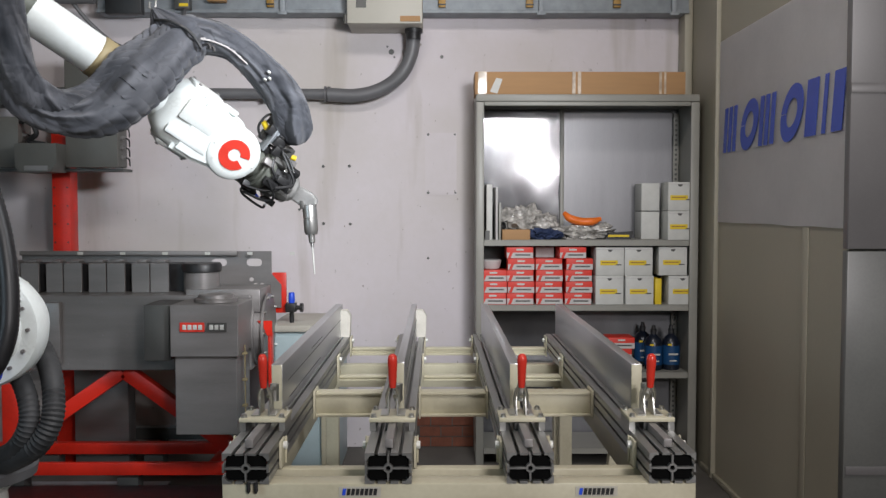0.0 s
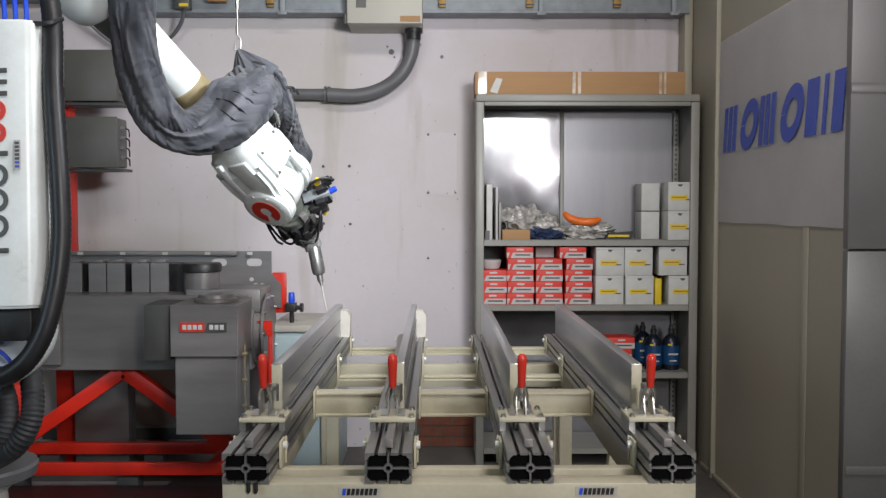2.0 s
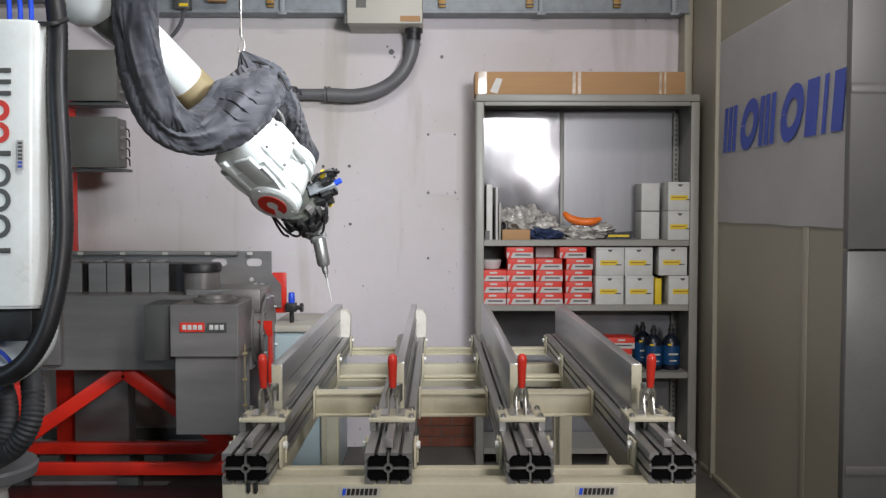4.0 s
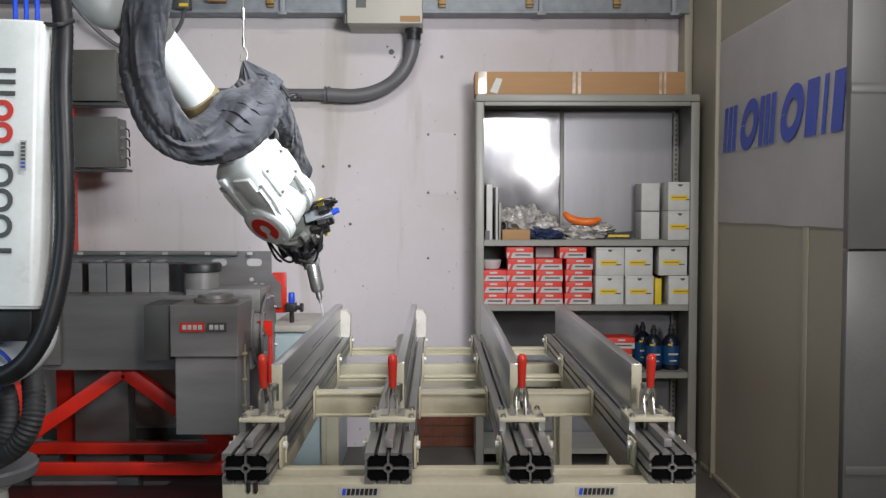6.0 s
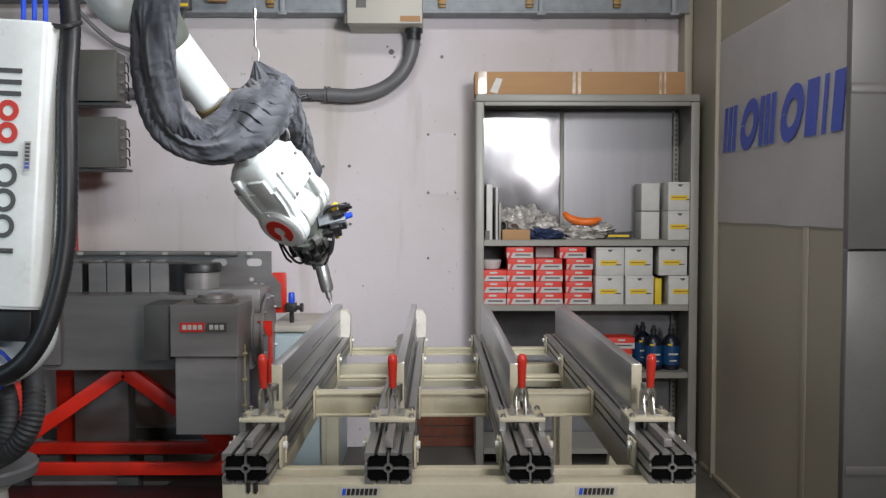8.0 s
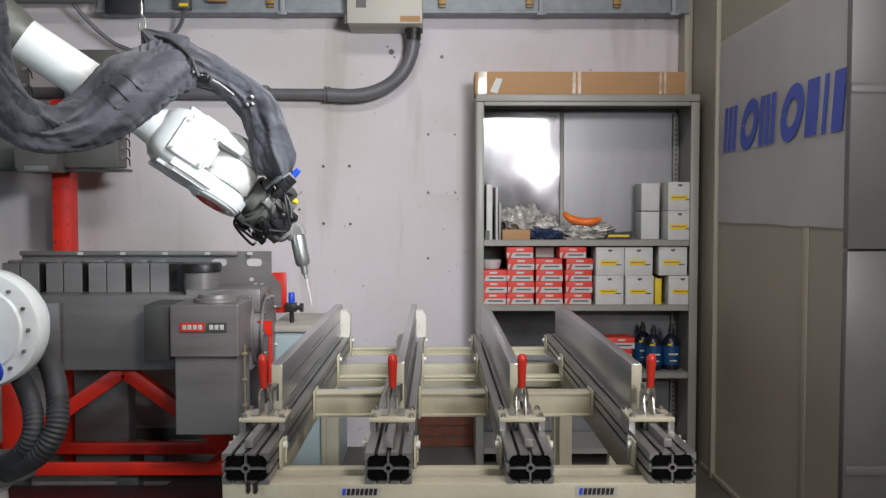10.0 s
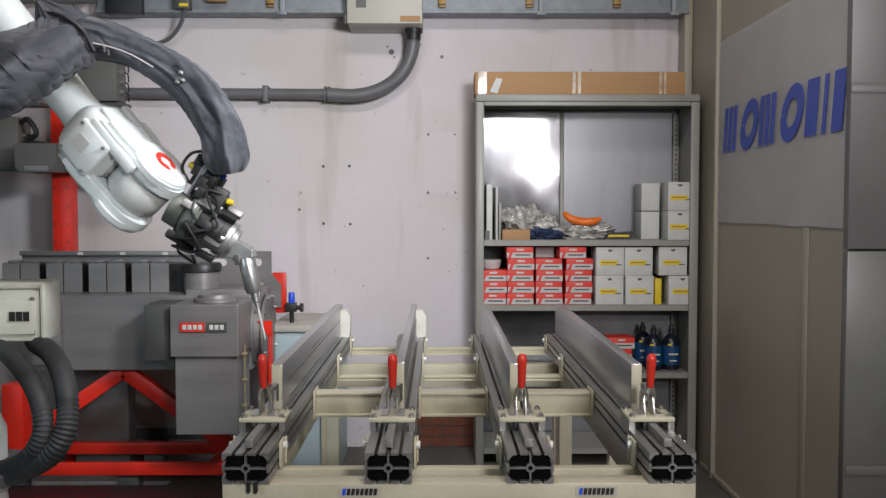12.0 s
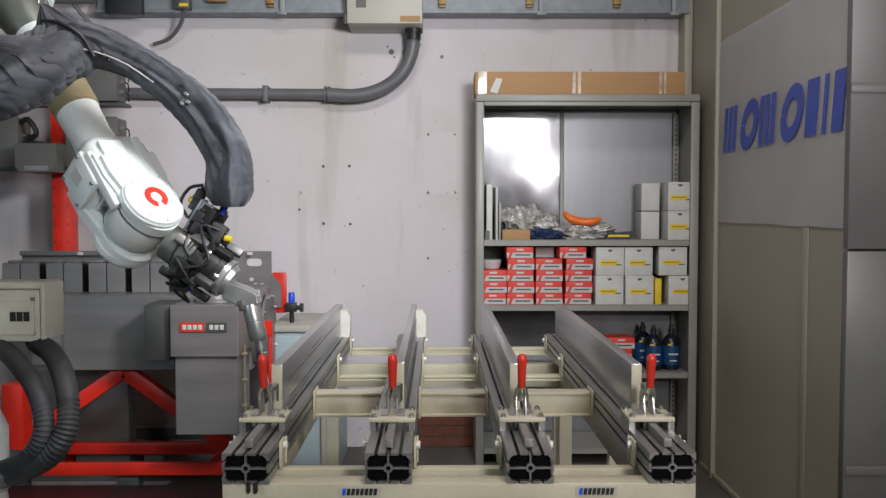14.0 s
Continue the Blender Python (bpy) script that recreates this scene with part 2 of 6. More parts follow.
def curve_points(pts, n=8):
    """A smooth line through the points."""
    p = [Vector(q) for q in pts]
    p = [p[0] * 2 - p[1]] + p + [p[-1] * 2 - p[-2]]
    out = []
    for i in range(1, len(p) - 2):
        for k in range(n):
            t = k / n
            out.append(0.5 * (2 * p[i] + (p[i + 1] - p[i - 1]) * t + (2 * p[i - 1] - 5 * p[i] + 4 * p[i + 1] - p[i + 2]) * t * t + (3 * p[i] - p[i - 1] - 3 * p[i + 1] + p[i + 2]) * t ** 3))
    out.append(p[-2])
    return out


def tube(bm, pts, radius, seg=12, n=8, corrugated=0.0, fold=0.0, seed=0):
    """A hose along a smooth line; radius is a number or one per point."""
    line = curve_points(pts, n)
    rad = radius if isinstance(radius, (list, tuple)) else [radius] * len(pts)
    u = None
    last = None
    for k, c in enumerate(line):
        t = (line[min(k + 1, len(line) - 1)] - line[max(k - 1, 0)]).normalized()
        u = t.orthogonal().normalized() if u is None else (u - t * u.dot(t)).normalized()
        w = t.cross(u)
        s = k / (len(line) - 1) * (len(rad) - 1)
        i = min(int(s), len(rad) - 2)
        r = rad[i] + (rad[i + 1] - rad[i]) * (s - i)
        if corrugated and k % 2:
            r *= 1 - corrugated
        now = []
        for j in range(seg):
            a = 2 * math.pi * j / seg
            d = u * math.cos(a) + w * math.sin(a)
            rr = r
            if fold:
                q = c * 9 + d * 1.1 + Vector((seed * 7.3, seed, 0))
                rr *= 1 + fold * noise.noise(q) + fold * 0.5 * noise.noise(q * 2.7)
            now.append(bm.verts.new(c + d * rr))
        if last:
            for j in range(seg):
                bm.faces.new((last[j], last[(j + 1) % seg], now[(j + 1) % seg], now[j]))
        else:
            bm.faces.new(list(reversed(now)))
        last = now
    bm.faces.new(last)
    return bm


def prism(bm, outline, axis, a0, a1):
    """An outline of (p, q) pairs pushed along an axis: x takes (y, z), y takes (x, z), z takes (x, y)."""
    def at(p, q, a):
        return {"x": (a, p, q), "y": (p, a, q), "z": (p, q, a)}[axis]
    lo = [bm.verts.new(at(p, q, a0)) for p, q in outline]
    hi = [bm.verts.new(at(p, q, a1)) for p, q in outline]
    bm.faces.new(lo)
    bm.faces.new(list(reversed(hi)))
    for i in range(len(lo)):
        j = (i + 1) % len(lo)
        bm.faces.new((lo[j], lo[i], hi[i], hi[j]))
    bmesh.ops.recalc_face_normals(bm, faces=bm.faces)
    return bm


# ---- setting ----
WALL_Y, WALL_X = 5.08, 1.45


def structure(name, bm, material, label):
    return alone(name, bm, material, (0, 0, 0), label, name.split("_")[0], kind="structure")


structure("floor", boxes((-5, 6, -4, 5.3, -0.1, 0)), CONCRETE, "worn grey-brown concrete workshop floor")
structure("wall_back", boxes((-5, 6, WALL_Y, WALL_Y + 0.2, 0, 4.3)), PLASTER, "rough white plastered concrete wall with stains")
structure("wall_side", boxes((WALL_X, WALL_X + 0.15, 3.045, WALL_Y, 0, 4.3)), PANEL, "olive grey sheet metal partition wall")
structure("wall_right", boxes((2.405, 2.55, -4, 3.2, 0, 4.3)), ROOM, "plain grey plastered workshop wall")
structure("wall_left", boxes((-5.2, -5, -4, 5.3, 0, 4.3)), ROOM, "plain grey plastered workshop wall")
structure("wall_front", boxes((-5, 6, -4.2, -4, 0, 4.3)), ROOM, "plain grey plastered workshop wall")
structure("ceiling", boxes((-5.2, 6, -4.2, 5.3, 4.3, 4.45)), ROOM, "plain grey workshop ceiling")


# ---- storage cabinet and what stands in it ----
CX0, CX1, CY0, CY1 = 0.212, 1.411, 4.68, 5.06
SHELF = (0.515, 0.884, 1.236)


def storage_cabinet():
    t = thing("storage_cabinet", 0.81, 4.87, 0, "open grey sheet metal storage cabinet with full shelves", "cabinet")
    for x0, x1 in ((CX0, CX0 + 0.042), (CX1 - 0.045, CX1)):
        part("upright", boxes((x0, x1, CY0, CY0 + 0.02, 0.0, 1.975), bevel=0.003), CABINET, t)
    part("side_panel", boxes((CX0 + 0.004, CX0 + 0.014, CY0 + 0.022, CY1, 0.0, 1.99)), CABINET, t)
    part("side_panel", boxes((CX1 - 0.014, CX1 - 0.004, CY0 + 0.022, CY1, 0.0, 1.99)), CABINET, t)
    part("top", boxes((CX0, CX1, CY0 + 0.002, CY1, 1.978, 2.016), (CX0 + 0.044, CX1 - 0.047, CY0 + 0.004, CY0 + 0.02, 1.955, 1.977), bevel=0.003), CABINET, t)
    part("back_panel", boxes((0.735, CX1 - 0.016, CY1 - 0.012, CY1 - 0.006, 0.02, 1.976)), CAB_BACK, t, "brushed grey sheet back panel")
    bm = bmesh.new()
    n = 36
    rows = []
    for j in range(n + 1):
        row = []
        for i in range(n + 1):
            x, z = CX0 + 0.016 + (0.712 - CX0 - 0.016) * i / n, 0.02 + 1.956 * j / n
            y = CY1 - 0.012 - 0.0009 * noise.noise(Vector((x * 4, z * 4, 2))) - 0.00022 * noise.noise(Vector((x * 12, z * 9, 5)))
            row.append(bm.verts.new((x, y, z)))
        rows.append(row)
    for j in range(n):
        for i in range(n):
            bm.faces.new((rows[j][i], rows[j][i + 1], rows[j + 1][i + 1], rows[j + 1][i]))
    bmesh.ops.solidify(bm, geom=bm.faces, thickness=-0.004)
    part("back_panel", bm, FOIL, t, "shiny crumpled sheet metal back panel")
    part("seam_strip", boxes((0.712, 0.735, CY1 - 0.03, CY1 - 0.006, 0.02, 1.976), bevel=0.004), CABINET, t)
    for z in SHELF + (0.10,):
        part("shelf", boxes((CX0 + 0.044, CX1 - 0.047, CY0 + 0.004, CY1 - 0.035, z - 0.005, z), (CX0 + 0.044, CX1 - 0.047, CY0 + 0.004, CY0 + 0.018, z - 0.032, z - 0.006)), CABINET, t)
    for x in (CX1 - 0.05,):
        s = part("slotted_post", boxes((x, x + 0.03, CY1 - 0.05, CY1 - 0.034, 0.1, 1.95)), CABINET, t)
        bm = bmesh.new()
        for k in range(64):
            box(bm, x + 0.008, x + 0.02, CY1 - 0.0525, CY1 - 0.0505, 0.14 + k * 0.028, 0.152 + k * 0.028)
        part("slots", bm, STEEL_DARK, s)


def carton(name, x, y, z, w, d, h, material, label, category="box", group="", turn=0.0):
    t = thing(name, x, y, z, label, category, group)
    part("body", boxes((x - w / 2, x + w / 2, y - d / 2, y + d / 2, z, z + h), bevel=0.002), material, t)
    t.rotation_euler = (0, 0, turn)
    return t


def red_carton(x, z, turn=0.0):
    """Red and grey disc carton, front on the shelf's edge."""
    w, d, h, y = 0.144, 0.15, 0.062, CY0 + 0.09
    t = carton("disc_carton", x, y, z, w, d, h, BOX_RED, "small red and pale grey abrasive disc carton", "box", "red cartons", turn)
    f = y - d / 2
    part("label_panel", boxes((x - w / 2 + 0.001, x + w / 2 - 0.001, f - 0.0015, f - 0.0003, z + 0.003, z + 0.033)), GREY_PRINT, t, "pale grey label panel")
    part("print_bar", boxes((x - 0.025, x + 0.055, f - 0.003, f - 0.0018, z + 0.016, z + 0.024)), STEEL_DARK, t)
    part("print_bar", boxes((x - 0.025, x + 0.035, f - 0.003, f - 0.0018, z + 0.008, z + 0.012)), PAPER_WHITE, t)
    part("print_bar", boxes((x - 0.02, x + 0.02, f - 0.0025, f - 0.0004, z + 0.044, z + 0.053)), PAPER_WHITE, t)
    part("corner_stripe", prism(bmesh.new(), ((x - 0.066, z + 0.004), (x - 0.05, z + 0.004), (x - 0.038, z + 0.033), (x - 0.054, z + 0.033)), "y", f - 0.0032, f - 0.0018), BOX_RED, t)
    return t


def white_carton(x, z, h=0.155, w=0.152, turn=0.0, open_lid=False):
    d, y = 0.16, CY0 + 0.10
    t = carton("disc_carton", x, y, z, w, d, h, PAPER_WHITE, "white cardboard carton with a yellow label", "box", "white cartons", turn)
    f = y - d / 2
    part("yellow_label", boxes((x - 0.053, x + 0.042, f - 0.0015, f - 0.0003, z + h * 0.37, z + h * 0.54)), YELLOW, t, "printed yellow paper label")
    part("print_bar", boxes((x - 0.045, x + 0.03, f - 0.003, f - 0.0018, z + h * 0.445, z + h * 0.485)), BRASS, t)
    part("print_bar", boxes((x + 0.032, x + 0.062, f - 0.003, f - 0.0018, z + h * 0.37, z + h * 0.41)), STEEL_DARK, t)
    part("lid_tuck", boxes((x - w / 2 + 0.002, x + w / 2 - 0.002, f - 0.002, f - 0.0003, z + h - 0.012, z + h - 0.009)), GREY_PRINT, t)
    part("thumb_hole", prism(bmesh.new(), [(x + 0.013 * math.cos(a), z + h - 0.012 + 0.013 * math.sin(a)) for a in np.linspace(math.pi, 2 * math.pi, 8)], "y", f - 0.0022, f - 0.0005), STEEL_DARK, t)
    return t


storage_cabinet()
S3, S2, S1 = SHELF
for k in range(3):
    red_carton(0.305 + 0.003 * (k % 2), S2 + 0.0625 * k, 0.02 * (k - 1))
for k in range(4):
    red_carton(0.452 + 0.006 * (k % 2), S2 + 0.0625 * k, -0.02 * (k % 2))
    red_carton(0.606 + 0.005 * ((k + 1) % 2), S2 + 0.0625 * k, 0.02 * (k % 2)) if k < 4 else None
    red_carton(0.768 + 0.004 * (k % 2), S2 + 0.0625 * k, 0.015 * (k - 1))
red_carton(0.45, S2 + 0.25, 0.0)
red_carton(0.735, S2 + 0.25, 0.03)
for x, z, a in ((0.938, 0, 0.0), (1.103, 0, -0.02), (1.335, 0, 0.0), (0.938, 0.156, 0.02), (1.095, 0.156, 0.0), (1.285, 0.158, -0.05)):
    white_carton(x, S2 + z, turn=a)
carton("disc_carton", 1.205, CY0 + 0.09, S2, 0.035, 0.13, 0.14, YELLOW, "narrow yellow cardboard carton standing on edge")
for k in range(2):
    white_carton(1.316, S1 + 0.157 * k, 0.155, 0.128)
    carton("plain_carton", 1.185, CY0 + 0.22, S1 + 0.157 * k, 0.1, 0.16, 0.152, PAPER_WHITE, "plain white cardboard carton with black tape")
carton("plain_carton", 0.6, CY0 + 0.2, S2 + 0.25, 0.1, 0.12, 0.06, GREY_PRINT, "small plain grey carton")
for k, dx in ((0, 0.0), (1, 0.015)):
    red_carton(0.99 + dx, S3 + 0.001 + 0.0625 * (k + 1), 0.0)
red_carton(0.98, S3, 0.0)
carton("plain_carton", 0.905, CY0 + 0.15, S3, 0.2, 0.2, 0.10, PAPER_WHITE, "plain white cardboard carton")
alone("grey_tub", lathe(bmesh.new(), (0.3, CY0 + 0.12, S2 + 0.19), (0.3, CY0 + 0.12, S2 + 0.26), [(0, 0), (0, 0.045), (0.01, 0.05), (0.045, 0.058), (0.05, 0.052), (0.05, 0)]), GREY_PRINT, (0.3, CY0 + 0.12, S2 + 0.19), "shallow grey plastic tub on red cartons", "tub")


def bottle(x, y):
    t = thing("bottle", x, y, S3, "dark plastic bottle with blue label and black cap", "bottle", "polish bottles")
    z = S3
    part("body", lathe(bmesh.new(), (x, y, z), (x, y, z + 1), [(0, 0), (0, 0.044), (0.004, 0.048), (0.15, 0.048), (0.175, 0.038), (0.195, 0.016), (0.215, 0.014), (0.215, 0)]), BOTTLE, t)
    part("label", lathe(bmesh.new(), (x, y, z + 0.03), (x, y, z + 1), [(0, 0.0488), (0.105, 0.0488)], 32), LABEL_BLUE, t, "blue wrap-round label")
    part("print_bar", boxes((x - 0.025, x + 0.025, y - 0.052, y - 0.0495, z + 0.085, z + 0.094), (x - 0.02, x + 0.02, y - 0.052, y - 0.0495, z + 0.05, z + 0.056)), PAPER_WHITE, t)
    part("yellow_mark", boxes((x - 0.03, x - 0.01, y - 0.050, y - 0.045, z + 0.137, z + 0.147)), YELLOW, t)
    part("cap", lathe(bmesh.new(), (x, y, z + 0.2), (x, y, z + 1), [(0, 0.017), (0.022, 0.017), (0.025, 0.012), (0.045, 0.010), (0.045, 0)], 16), BLACK, t)


bottle(1.20, CY0 + 0.10)
bottle(1.30, CY0 + 0.11)
bottle(1.17, CY0 + 0.23)


def lump(name, x, y, z, w, d, h, material, label, category, seed, rough=0.35):
    bm = bmesh.new()
    bmesh.ops.create_icosphere(bm, subdivisions=4, radius=1)
    for v in bm.verts:
        q = v.co * 1.6 + Vector((seed * 3.1, 0, seed))
        s = 1 + rough * noise.noise(q) + rough * 0.7 * noise.noise(q * 2.9) + rough * 0.45 * noise.noise(q * 7)
        v.co = Vector((x + v.co.x * w / 2 * s, y + v.co.y * d / 2 * s, z + max(0, (v.co.z * s + 0.8) / 1.8) * h))
    return alone(name, bm, material, (x, y, z), label, category)


lump("film_wrap", 0.51, CY0 + 0.16, S1, 0.3, 0.17, 0.16, FILM, "crumpled clear plastic film heaped on a shelf", "plastic film", 1, 0.6)
lump("film_bag", 0.80, CY0 + 0.13, S1, 0.3, 0.16, 0.085, FILM, "crumpled clear plastic bag under an orange tool", "plastic bag", 4, 0.6)
lump("blue_cloth", 0.60, CY0 + 0.09, S1, 0.17, 0.1, 0.06, mat("navy_cloth", (0.02, 0.035, 0.09), 0.8, 0, 0.3, 20, 0.4), "crumpled navy blue cloth", "cloth", 7, 0.5)
lump("black_tape_bundle", 0.40, CY0 + 0.2, S1, 0.12, 0.1, 0.11, BLACK, "black cables bundled on the shelf", "cable bundle", 9, 0.6)
alone("small_carton", boxes((0.355, 0.505, CY0 + 0.02, CY0 + 0.1, S1, S1 + 0.055), bevel=0.002), CARDBOARD, (0.43, CY0 + 0.06, S1), "small flat brown cardboard box", "box")
alone("orange_handle", tube(bmesh.new(), ((0.70, CY0 + 0.1, S1 + 0.145), (0.73, CY0 + 0.08, S1 + 0.115), (0.79, CY0 + 0.08, S1 + 0.098), (0.85, CY0 + 0.08, S1 + 0.098), (0.90, CY0 + 0.1, S1 + 0.112)), [0.012, 0.022, 0.022, 0.022, 0.012]), ORANGE, (0.8, CY0 + 0.08, S1 + 0.08), "bright orange plastic tool handle on a film bag", "tool")
t = thing("folded_ruler", 0.99, CY0 + 0.1, S1, "black folding tool with a yellow strip", "tool")
part("body", prism(bmesh.new(), ((0.92, S1), (1.06, S1), (1.075, S1 + 0.03), (1.07, S1 + 0.045), (0.94, S1 + 0.035)), "y", CY0 + 0.06, CY0 + 0.12), BLACK, t)
part("strip", boxes((0.935, 1.05, CY0 + 0.054, CY0 + 0.059, S1 + 0.014, S1 + 0.026)), YELLOW, t, "yellow strip")
for x, h, w, m, name in ((0.285, 0.3, 0.032, PAPER_WHITE, "white panel offcut"), (0.325, 0.285, 0.012, GREY_PRINT, "grey panel offcut"), (0.342, 0.2, 0.012, CABINET, "grey panel offcut")):
    bm = boxes((x - w / 2, x + w / 2, CY0 + 0.03, CY0 + 0.25, S1, S1 + h), bevel=0.002)
    alone("panel_offcut", bm, m, (x, CY0 + 0.14, S1), name + " standing on edge in the shelf", "panel")
alone("dark_box", boxes((0.262, 0.285, CY0 + 0.004, CY0 + 0.028, S1, S1 + 0.05)), STEEL_DARK, (0.27, CY0 + 0.016, S1), "small dark metal block", "block")

# long parcel on top of the cabinet
t = thing("long_parcel", 0.77, 4.87, 2.017, "long brown cardboard parcel taped at both ends", "box")
part("body", boxes((0.205, 1.335, CY0 + 0.01, CY0 + 0.2, 2.017, 2.137), bevel=0.003), CARDBOARD, t)
for x, w in ((0.245, 0.045), (0.735, 0.018), (0.765, 0.018), (1.2, 0.014), (1.225, 0.012)):
    part("tape_band", boxes((x - w / 2, x + w / 2, CY0 + 0.0075, CY0 + 0.2, 2.019, 2.1385)), TAPE, t, "shiny clear parcel tape")
part("paper_label", prism(bmesh.new(), ((0.285, 2.03), (0.325, 2.02), (0.352, 2.098), (0.318, 2.104)), "y", CY0 + 0.0065, CY0 + 0.009), PAPER_WHITE, t)


# ---- clamping table ----
RAIL_X = (-0.408, -0.104, 0.200, 0.504)
RY0, RY1, RZ0, RZ1 = 1.832, 3.61, 0.815, 0.881


def rail(x):
    """Extruded aluminium beam with slots and open cells."""
    t = thing("aluminium_rail", x, RY0, RZ0, "long slotted aluminium extrusion rail with open hollow end", "rail", "rails of the table")
    w, h, m = 0.05, 0.033, (RZ0 + RZ1) / 2

    def solid(u, v):
        """True where the section has metal; u across and v up from its middle."""
        u, v = abs(u), abs(v)
        slot_top = 0.022 < u < 0.030 or u < 0.005
        slot_side = 0.009 < v < 0.017
        if v > h - 0.005:
            return not slot_top
        if u > w - 0.005:
            return not slot_side
        if (w - 0.005 - u) + (h - 0.005 - v) < 0.008:
            return True
        if 0.0055 < math.hypot(u, v) < 0.0098:
            return True
        return (u < 0.0022 or v < 0.0022) and math.hypot(u, v) > 0.006

    nu, nv = 100, 66
    grid = [[solid((i + 0.5) / nu * 2 * w - w, (j + 0.5) / nv * 2 * h - h) for j in range(nv)] for i in range(nu)]
    bm = bmesh.new()
    found = {}

    def corner(i, j, far):
        if (i, j, far) not in found:
            found[i, j, far] = bm.verts.new((x - w + 2 * w * i / nu, RY1 if far else RY0, m - h + 2 * h * j / nv))
        return found[i, j, far]

    for i in range(nu):
        for j in range(nv):
            if not grid[i][j]:
                continue
            ring4 = ((i, j), (i + 1, j), (i + 1, j + 1), (i, j + 1))
            bm.faces.new([corner(*c, False) for c in ring4])
            bm.faces.new([corner(*c, True) for c in reversed(ring4)])
            for (di, dj), (c0, c1) in (((0, -1), (ring4[0], ring4[1])), ((1, 0), (ring4[1], ring4[2])), ((0, 1), (ring4[2], ring4[3])), ((-1, 0), (ring4[3], ring4[0]))):
                a, b = i + di, j + dj
                if not (0 <= a < nu and 0 <= b < nv and grid[a][b]):
                    bm.faces.new((corner(*c1, False), corner(*c0, False), corner(*c0, True), corner(*c1, True)))
    part("profile", bm, ALU, t, rounded=False)
    # black block just inside the end: paints the hollow's deep shade, no real part
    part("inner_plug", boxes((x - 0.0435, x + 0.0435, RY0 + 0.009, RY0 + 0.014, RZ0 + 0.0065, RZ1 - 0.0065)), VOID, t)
    return t


def work_plate(x, near, w=0.028):
    t = thing("aluminium_plate", x, near, RZ1, "satin aluminium bar on edge, clamped on a rail", "metal bar", "bars on the rails")
    part("body", boxes((x - w / 2, x + w / 2, near, RY1 - 0.01, RZ1 + 0.001, 1.008), bevel=0.0015), PLATE, t)
    part("end_cap", boxes((x - w / 2 + 0.001, x + w / 2 - 0.001, near - 0.004, near - 0.0005, RZ1 + 0.002, 1.006), bevel=0.0008), CREAM, t, "pale taped end face")
    for z, a, b in ((RZ1 + 0.085, 2.7, 2.95), (RZ1 + 0.07, near + 0.08, 3.55), (RZ1 + 0.022, near + 0.1, 2.9)):
        part("scratch_line", boxes((x + w / 2 + 0.0002, x + w / 2 + 0.0012, a, b, z, z + 0.0022)), STEEL_DARK, t)
    return t


def stop_block(x):
    t = thing("end_stop", x, RY1 - 0.08, RZ1, "white plastic stop block at the end of a rail", "block", "end stops")
    part("body", prism(bmesh.new(), ((x - 0.012, RZ1), (x + 0.03, RZ1), (x + 0.033, RZ1 + 0.085), (x + 0.018, RZ1 + 0.108), (x - 0.012, RZ1 + 0.108)), "y", RY1 - 0.09, RY1 - 0.03), WHITE_TAPE, t)


